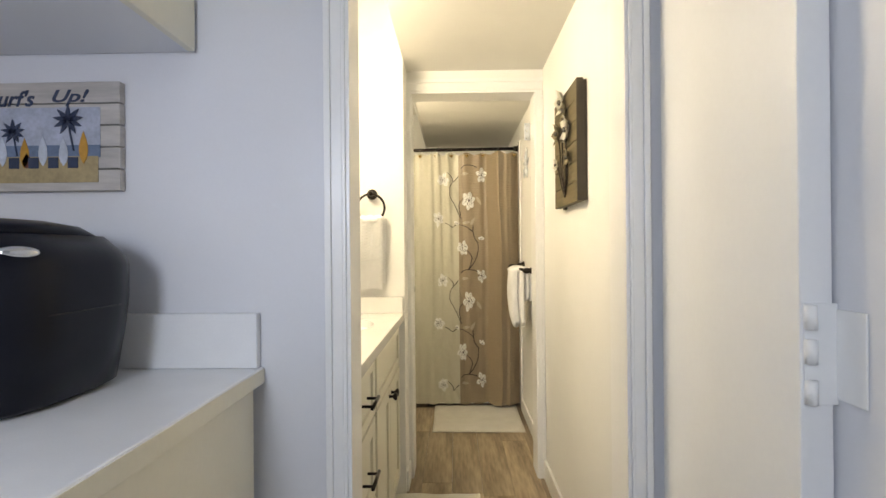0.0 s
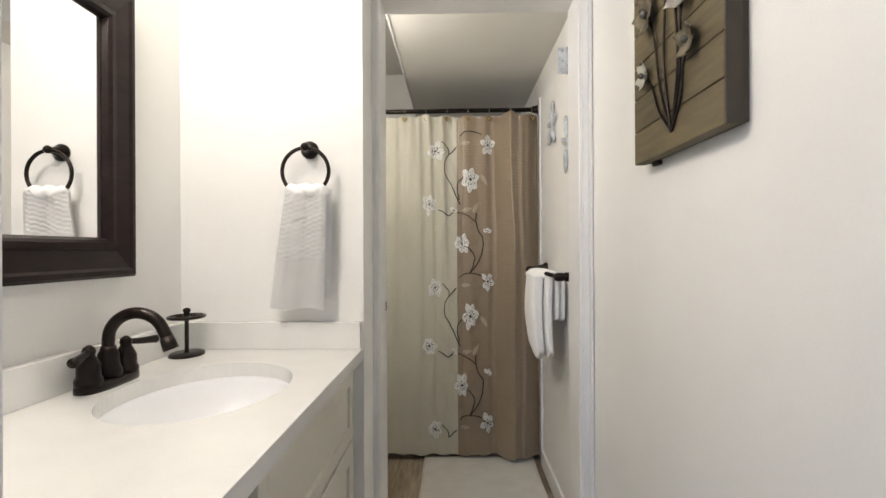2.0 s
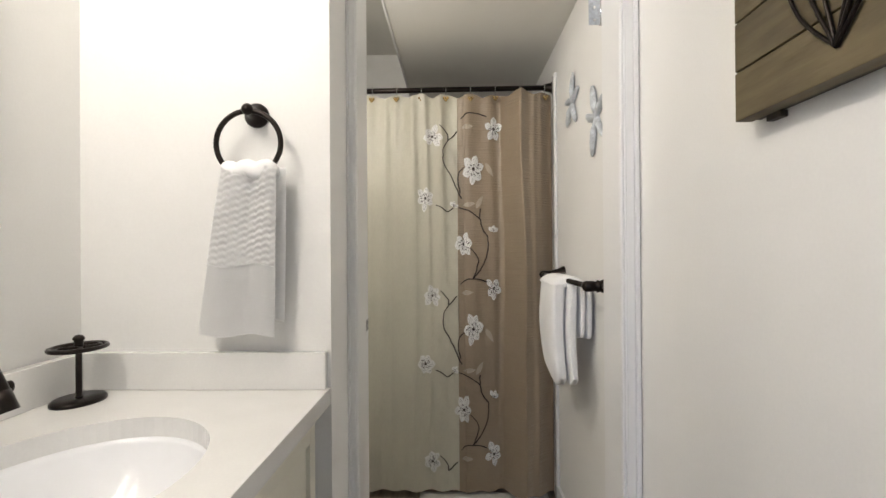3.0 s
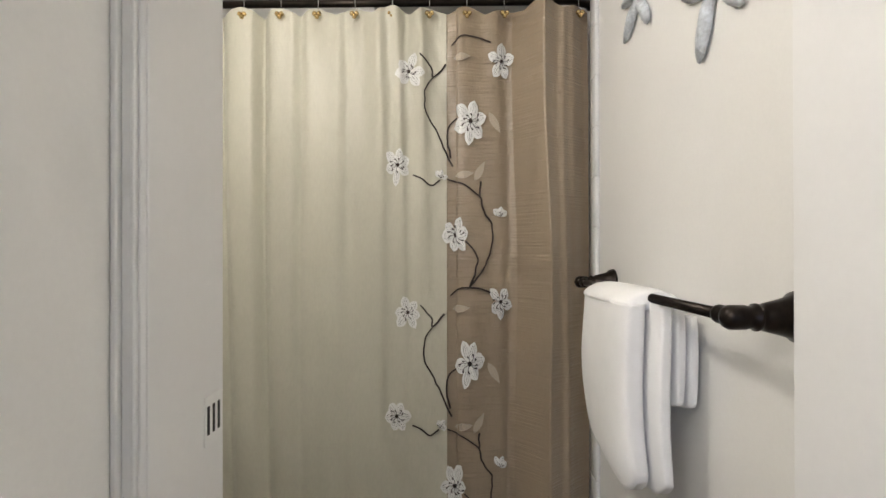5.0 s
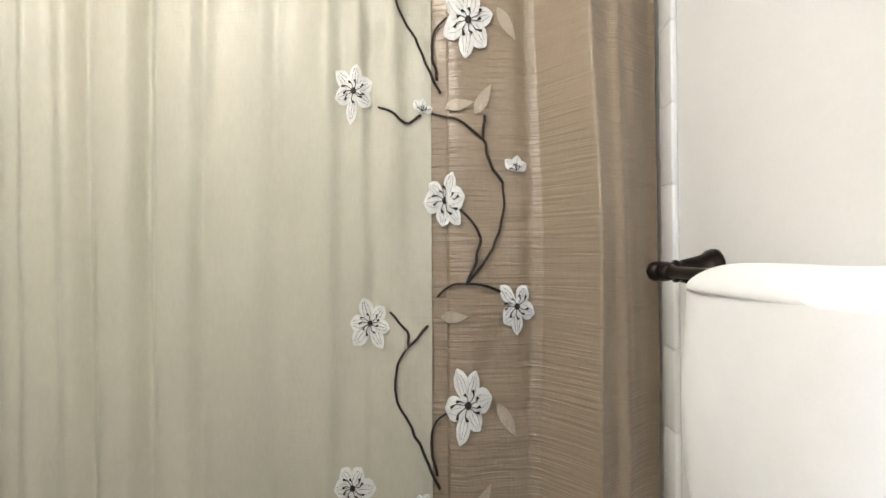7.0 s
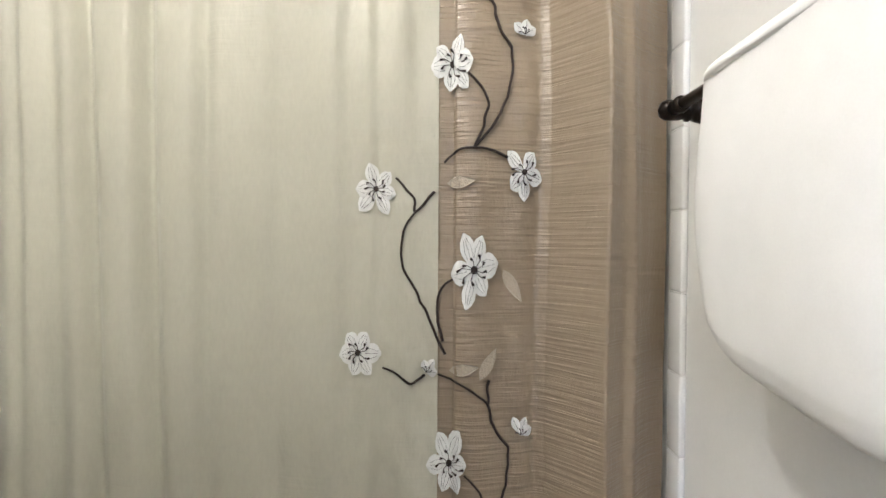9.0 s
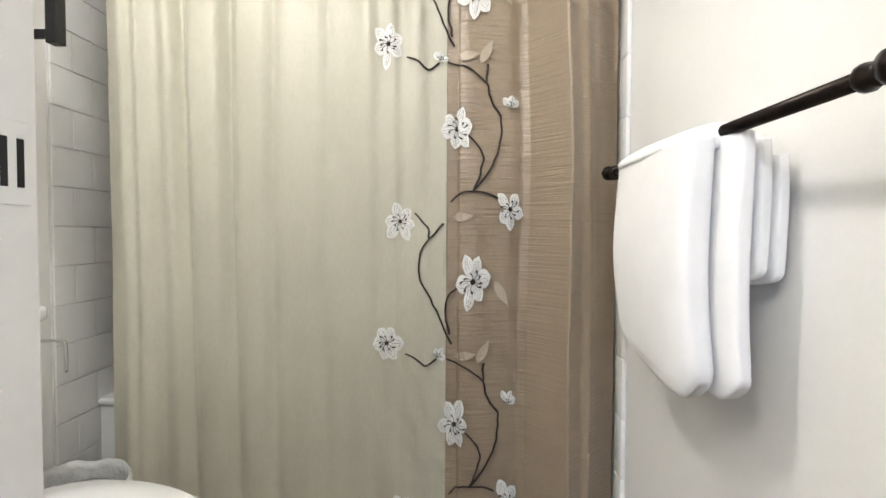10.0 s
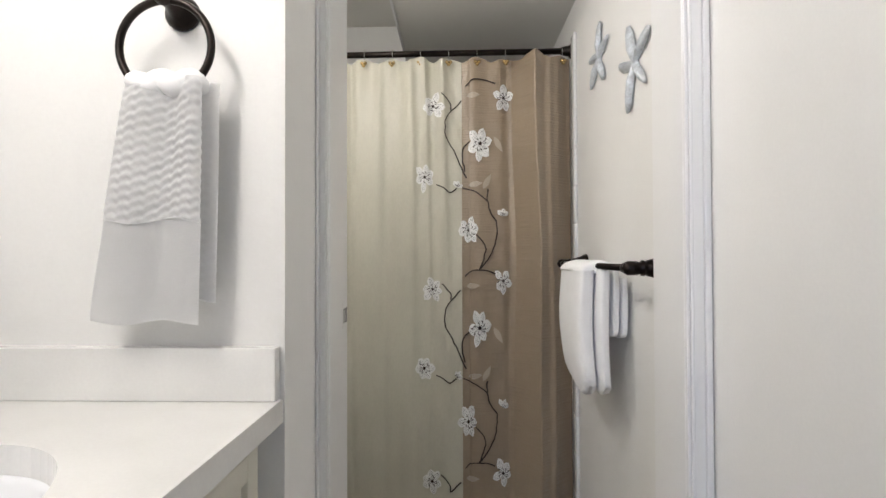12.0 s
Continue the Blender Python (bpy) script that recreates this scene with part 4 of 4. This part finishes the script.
def bath_towel():
    """A thick folded towel over the bar: front and back leaves with rounded folds."""
    root = thing("bath_towel", (TBX, 3.2, 0.63), "thick white bath towel folded in layers over the bar", "towel")

    def leaf(name, y0, y1, x_mid, thick, z_far, z_near, z_top, lobe):
        bm, nu, nv = bmesh.new(), 30, 70
        for sgn in (1,):
            rings = []
            for j in range(nv + 1):
                v = j / nv
                ring = []
                for k in range(nu * 2):
                    a = 2 * math.pi * k / (nu * 2)
                    c, s = math.cos(a), math.sin(a)
                    q = (abs(c) ** 5 + abs(s) ** 5) ** (-1 / 5)
                    u = 0.5 + 0.5 * q * c
                    y = y0 + (y1 - y0) * u
                    zb = z_near + (z_far - z_near) * u ** 1.2 + (0.035 if lobe < 0 else 0.008) * max(0, 1 - u * 5) ** 2 + 0.02 * max(0, u * 5 - 4) ** 2
                    z = z_top - (z_top - zb) * v
                    t = thick * (0.8 + 0.2 * math.sin(math.pi * min(1, 0.12 + v * 0.95)) ** 0.4)
                    cap = (1 - max(0, 1 - (1 - v) * (z_top - zb) / (thick * 0.6)) ** 2) ** 0.5
                    t *= 0.12 + 0.88 * cap
                    y += (1 - cap) * 0.022 * (1 - 2 * u)
                    wob = 0.006 * noise.noise((y * 6, x_mid * 9, z * 5)) + lobe * math.sin(math.pi * v) * 0.012
                    ring.append(bm.verts.new((x_mid + t / 2 * q * s + wob - 0.01 * lobe * v, y + 0.008 * noise.noise((3, z * 5, x_mid * 20)), z)))
                rings.append(ring)
            m_ = nu * 2
            for a, b in zip(rings, rings[1:]):
                for k in range(m_):
                    bm.faces.new((a[k], a[(k + 1) % m_], b[(k + 1) % m_], b[k]))
            bm.faces.new(rings[0]), bm.faces.new(rings[-1][::-1])
        part(name, bm, TERRY, root, soft=True)

    leaf("front_leaf", 2.985, 3.29, 0.508, 0.050, 0.722, 0.690, 1.052, -0.7)
    leaf("inner_fold", 2.955, 3.27, 0.546, 0.032, 0.75, 0.695, 1.055, -0.4)
    leaf("back_leaf", 2.97, 3.27, 0.577, 0.026, 0.86, 0.862, 1.05, 0.2)
    leaf("wall_leaf", 2.975, 3.25, 0.602, 0.024, 0.86, 0.857, 1.03, 0.2)
    bm, nu, nv, rings = bmesh.new(), 20, 30, []
    for j in range(nv + 1):
        v = j / nv
        y = 2.995 + 0.292 * v
        e = 1 - 0.25 * abs(2 * v - 1) ** 8
        ring = [bm.verts.new((0.542 + 0.060 * e * math.cos(a), y, 1.048 + 0.03 * e * math.sin(a) + 0.003 * noise.noise((y * 8, a, 0)))) for a in (math.pi * k / nu for k in range(nu + 1))]
        ring += [bm.verts.new((0.542 + 0.060 * e * math.cos(a), y, 1.048 + 0.008 * math.sin(-a))) for a in (math.pi - math.pi * k / nu for k in range(1, nu))]
        rings.append(ring)
    m_ = len(rings[0])
    for a, b in zip(rings, rings[1:]):
        for k in range(m_):
            bm.faces.new((a[k], a[(k + 1) % m_], b[(k + 1) % m_], b[k]))
    bm.faces.new(rings[0]), bm.faces.new(rings[-1][::-1])
    part("top_fold", bm, TERRY, root, soft=True)


bath_towel()


def starfish(y, z, r, turn):
    """A domed five-armed star with a raised ridge along each arm."""
    bm = bmesh.new()
    n, rows = 60, []
    for lv, (q, hgt) in enumerate(((1.0, 0.0), (0.98, 0.35), (0.75, 0.75), (0.4, 0.95), (0.08, 1.0))):
        ring = []
        for k in range(n):
            a = 2 * math.pi * k / n
            arm = (0.5 + 0.5 * math.cos(5 * a)) ** 2.0
            rad = r * (0.2 + 0.8 * arm) * (1 + 0.05 * math.sin(7 * a))
            bend = radians(turn) + a + 0.18 * math.sin(2 * a + turn) * arm
            ring.append(bm.verts.new((0.622 - 0.016 * hgt * (0.5 + 0.5 * arm * (q > 0.3)) - 0.004 * arm, y + rad * q * math.cos(bend), z + rad * q * math.sin(bend))))
        rows.append(ring)
    for a, b in zip(rows, rows[1:]):
        for k in range(n):
            bm.faces.new((a[k], a[(k + 1) % n], b[(k + 1) % n], b[k]))
    bm.faces.new(rows[-1]), bm.faces.new(rows[0][::-1])
    return single("starfish", bm, STAR, "pale blue-grey metal starfish hung on the bathroom wall", "wall decoration", soft=True, group="starfish on the wall")


starfish(3.27, 1.745, 0.115, 95)
starfish(2.935, 1.60, 0.125, 80)

hb = thing("hinge", (0.53, DY1, 1.825), "brushed metal door hinge screwed to the jamb edge", "hinge")
part("leaf", boxed(0.522, 0.556, DY1 + 0.006, DY1 + 0.009, 1.778, 1.872, bevel=0.001), STAR, hb)
part("knuckle", turned(bmesh.new(), [(0.0055, 0), (0.0055, 0.094)], (0.556, DY1 + 0.010, 1.778), sides=12), CHROME, hb, soft=True)
for z in (1.79, 1.825, 1.86):
    part("screw", turned(bmesh.new(), [(0.004, 0), (0.004, 0.001), (0.0, 0.0015)], (0.537, DY1 + 0.0062, z), "-Y", 10), CHROME, hb)
sk = thing("strike_plate", (-0.083, 2.62, 0.97), "worn metal strike plate with dark latch slots", "strike plate")
part("plate", boxed(-0.0842, -0.0825, 2.602, 2.642, 0.944, 0.996, bevel=0.0006), TRIM, sk)
for y in (2.607, 2.619, 2.631):
    part("latch_slot", boxed(-0.0828, -0.0820, y, y + 0.005, 0.955, 0.985), BLACKMETAL, sk)

# ---- bathroom: tub, mats, toilet corner ----
tub = thing("bathtub", (-0.1, 4.1, 0), "white alcove bathtub behind the shower curtain", "bathtub")
part("apron", boxed(-0.848, 0.623, 3.775, 3.81, 0.0, 0.42, bevel=0.008), CERAMIC, tub)
part("rim", boxed(-0.848, 0.623, 3.765, 3.86, 0.42, 0.44, bevel=0.008), CERAMIC, tub)
part("basin", boxed(-0.848, 0.623, 3.81, 4.498, 0.0, 0.12), CERAMIC, tub)


def bath_mat(x0, x1, y0, y1, label, seed):
    bm, nu, nv, top_, bot = bmesh.new(), 50, 44, [], []
    for j in range(nv + 1):
        rt, rb = [], []
        for i in range(nu + 1):
            x, y = x0 + (x1 - x0) * i / nu, y0 + (y1 - y0) * j / nv
            e = min(i, nu - i, j, nv - j)
            wx = 0.006 * noise.noise((x * 4, y * 4, seed))
            rt.append(bm.verts.new((x + wx, y + wx, (0.016 if e > 1 else 0.006 + 0.005 * e) + 0.004 * noise.noise((x * 9, y * 9, seed)))))
            rb.append(bm.verts.new((x + wx, y + wx, 0.0012)))
        top_.append(rt), bot.append(rb)
    for j in range(nv):
        for i in range(nu):
            bm.faces.new((top_[j][i], top_[j][i + 1], top_[j + 1][i + 1], top_[j + 1][i]))
            bm.faces.new((bot[j][i], bot[j + 1][i], bot[j + 1][i + 1], bot[j][i + 1]))
    for j in range(nv):
        bm.faces.new((top_[j][0], top_[j + 1][0], bot[j + 1][0], bot[j][0])), bm.faces.new((top_[j][nu], bot[j][nu], bot[j + 1][nu], top_[j + 1][nu]))
    for i in range(nu):
        bm.faces.new((top_[0][i], bot[0][i], bot[0][i + 1], top_[0][i + 1])), bm.faces.new((top_[nv][i], top_[nv][i + 1], bot[nv][i + 1], bot[nv][i]))
    return single("bath_mat", bm, MAT, label, "bath mat", soft=True)


bath_mat(-0.02, 0.585, 3.16, 3.72, "cream tufted bath mat on the floor before the tub", 1)
bath_mat(-0.16, 0.25, 1.74, 2.32, "cream tufted bath mat on the floor beside the vanity", 5)

TX, TY = -0.50, 3.14
to = thing("toilet", (TX, TY, 0), "white ceramic toilet with its lid closed", "toilet")
bm, rings = bmesh.new(), []


def bowl_ring(bm, z, q, push=0.0):
    ring = []
    for k in range(40):
        a = 2 * math.pi * k / 40
        c, s = math.cos(a), math.sin(a)
        ring.append(bm.verts.new((TX + push + (0.27 if c > 0 else 0.17) * q * c, TY + 0.185 * q * s, z)))
    return ring


def loft_rings(bm, rings):
    for a, b in zip(rings, rings[1:]):
        for k in range(len(a)):
            bm.faces.new((a[k], a[(k + 1) % len(a)], b[(k + 1) % len(a)], b[k]))
    bm.faces.new(rings[0][::-1]), bm.faces.new(rings[-1])
    return bm


part("bowl", loft_rings(bm, [bowl_ring(bm, z, q, p) for z, q, p in ((0.0, 0.55, -0.03), (0.03, 0.55, -0.03), (0.15, 0.5, -0.03), (0.25, 0.75, -0.01), (0.35, 0.97, 0), (0.385, 1.0, 0))]), CERAMIC, to, soft=True)
bm = bmesh.new()
part("seat", loft_rings(bm, [bowl_ring(bm, z, q) for z, q in ((0.386, 1.0), (0.39, 1.02), (0.402, 1.02), (0.405, 1.0))]), CERAMIC, to, soft=True)
bm = bmesh.new()
part("lid", loft_rings(bm, [bowl_ring(bm, z, q) for z, q in ((0.406, 1.0), (0.41, 1.025), (0.42, 1.025), (0.427, 0.97), (0.43, 0.6))]), CERAMIC, to, soft=True)
part("tank", boxed(-0.845, -0.66, TY - 0.21, TY + 0.21, 0.37, 0.74, bevel=0.02), CERAMIC, to, soft=True)
part("tank_lid", boxed(-0.848, -0.65, TY - 0.22, TY + 0.22, 0.74, 0.775, bevel=0.012), CERAMIC, to, soft=True)

bx, by = -0.70, 3.48
bn = thing("waste_bin", (bx, by, 0), "small waste bin lined with a crumpled white plastic bag", "waste bin")
part("body", rounded_loft(bmesh.new(), [(0.002, 0.085, 0.085, bx, by), (0.295, 0.108, 0.108, bx, by)], power=3), GREYIN, bn, soft=True)
bm, rings = bmesh.new(), []
for z, q in ((0.12, 0.9), (0.26, 1.0), (0.325, 1.02), (0.345, 1.06), (0.335, 1.10), (0.28, 1.11), (0.22, 1.10)):
    rings.append([bm.verts.new((bx + 0.108 * q * (1 + 0.05 * noise.noise((a * 3, z * 20, 1))) * math.cos(a), by + 0.108 * q * (1 + 0.05 * noise.noise((a * 3, z * 20, 7))) * math.sin(a), z + 0.016 * noise.noise((a * 2.5, 4, z)))) for a in (2 * math.pi * k / 60 for k in range(60))])
for a, b in zip(rings, rings[1:]):
    for k in range(60):
        bm.faces.new((a[k], a[(k + 1) % 60], b[(k + 1) % 60], b[k]))
part("liner", bm, BAG, bn, "crumpled white plastic liner", soft=True)

ph = thing("paper_holder", (-0.76, 3.46, 0.62), "chrome hook holder fixed to the bathroom wall", "paper holder")
part("wire", tube(bmesh.new(), smooth_path([(-0.848, 3.475, 0.665), (-0.76, 3.475, 0.672), (-0.715, 3.475, 0.672), (-0.708, 3.475, 0.655), (-0.708, 3.475, 0.60)], 5), 0.004, 10), CHROME, ph, soft=True)
part("post", tube(bmesh.new(), [(-0.8495, 3.475, 0.665), (-0.835, 3.475, 0.665)], 0.014, 14), CHROME, ph, soft=True)
single("paper_roll", turned(bmesh.new(), [(0.016, 0), (0.042, 0), (0.045, 0.004), (0.045, 0.096), (0.042, 0.10), (0.016, 0.10)], (-0.728, 3.465, 0.535), "Z", 28), PAPER, "white toilet paper roll hanging on the holder", "toilet paper", soft=True)

rk = thing("shelf_rack", (-0.72, 3.15, 1.285), "black metal wall rack holding rolled white towels over the toilet", "shelf rack")
for y in (3.30, 2.92):
    part("upright", boxed(-0.592, -0.568, y - 0.012, y + 0.012, 1.285, 1.95, bevel=0.002), BLACKMETAL, rk)
    for z in (1.305, 1.42, 1.66, 1.85):
        part("bracket", boxed(-0.849, -0.592, y - 0.007, y + 0.007, z - 0.008, z + 0.008, bevel=0.002), BLACKMETAL, rk)
for z in (1.42, 1.66):
    for x in (-0.60, -0.66, -0.72, -0.78):
        part("rail", tube(bmesh.new(), [(x, 2.92, z), (x, 3.295, z)], 0.005, 10), BLACKMETAL, rk, soft=True)
for z in (1.466, 1.546):
    single("rolled_towel", tube(bmesh.new(), [(-0.64, 3.05 + q, z) for q in (0, 0.008, 0.02, 0.20, 0.212, 0.22)], [0.03, 0.037, 0.04, 0.04, 0.037, 0.03], 20), TERRY, "tightly rolled white hand towel lying in the rack", "towel", soft=True, group="rolled towels in the rack")

bl = thing("ceiling_lamp", (-0.34, 2.78, 2.42), "glowing frosted glass ceiling lamp on a short chrome stem", "ceiling lamp")
bm = bmesh.new()
rg = [[bm.verts.new((-0.34 + r * math.cos(a), 2.78 + r * math.sin(a), z)) for a in (2 * math.pi * k / 28 for k in range(28))] for z, r in ((2.14, 0.02), (2.135, 0.05), (2.10, 0.09), (2.06, 0.105), (2.03, 0.108))]
for a, b in zip(rg, rg[1:]):
    for k in range(28):
        bm.faces.new((a[k], a[(k + 1) % 28], b[(k + 1) % 28], b[k]))
part("shade", bm, glow, bl, "lit frosted glass shade", soft=True)
part("stem", turned(bmesh.new(), [(0.012, 0), (0.009, 0.01), (0.009, 0.255), (0.05, 0.262), (0.055, 0.278)], (-0.34, 2.78, 2.138)), CHROME, bl, soft=True)

# ---- small pieces last: tiles and planks ----
tw = tagged(thing("tile_wall_left", (-0.85, 3.9, 0), "glossy white tiled tub surround with narrow grout", "wall"), kind="structure")
part("grout_bed", boxed(-0.8495, -0.8455, 3.609, 4.498, 0.0, 2.05), GROUT, tw)
tile_me = None
TW, TH = 0.152, 0.104
for r in range(19):
    for c in range(4):
        y = 3.612 + (c - (0.5 if r % 2 else 0)) * TW
        y0, y1 = max(3.612, y), y + TW - 0.002
        if y1 - y0 < 0.02:
            continue
        full = y1 - y0 > TW - 0.01
        if full and tile_me:
            ob = new("tile", tile_me)
        else:
            ob = mesh_ob("tile", boxed(-0.8455, -0.8395, 0, y1 - y0, 0, TH - 0.002, bevel=0.0015), TILE)
            tile_me = ob.data if full else tile_me
        ob.parent, ob.location = tw, (0, y0, r * TH + 0.003)
        ob.matrix_parent_inverse = Matrix.Translation(-tw.location)
tr2 = tagged(thing("trim_tile_edge", (0.62, 3.66, 0), "white glazed bullnose tile trim on the bathroom wall", "trim"), kind="structure")
part("grout_bed", boxed(0.6145, 0.6247, 3.602, 3.653, 0.0, 1.98), GROUT, tr2)
me = None
for k in range(13):
    if me is None:
        ob = mesh_ob("tile", boxed(0.612, 0.6248, 3.60, 3.655, 0.0, 0.1512, bevel=0.004), TILE, True)
        me = ob.data
    else:
        ob = new("tile", me)
    ob.parent, ob.location = tr2, (0, 0, 0.003 + 0.152 * k)
    ob.matrix_parent_inverse = Matrix.Translation(-tr2.location)
fl = tagged(thing("floor", (0, 1.4, 0), "grey-brown wood-look plank floor", "floor"), kind="structure")
meshes = {}
rnd = random.Random(4)
PW, x = 0.152, -0.95
while x < 0.70:
    y = -1.08 + rnd.uniform(-0.9, 0)
    while y < 3.8:
        ln = 1.2
        y0, y1 = max(y, -1.08), min(y + ln, 3.80)
        if y1 - y0 > 0.03:
            key = round(y1 - y0, 3)
            if key not in meshes:
                ob = mesh_ob("plank", boxed(0.0008, PW - 0.0008, 0.0008, y1 - y0 - 0.0008, -0.012, 0.0, bevel=0.0012), PLANK)
                meshes[key] = ob.data
            else:
                ob = new("plank", meshes[key])
            ob.parent, ob.location = fl, (x, y0, 0)
            ob.matrix_parent_inverse = Matrix.Translation(-fl.location)
        y += ln
    x += PW
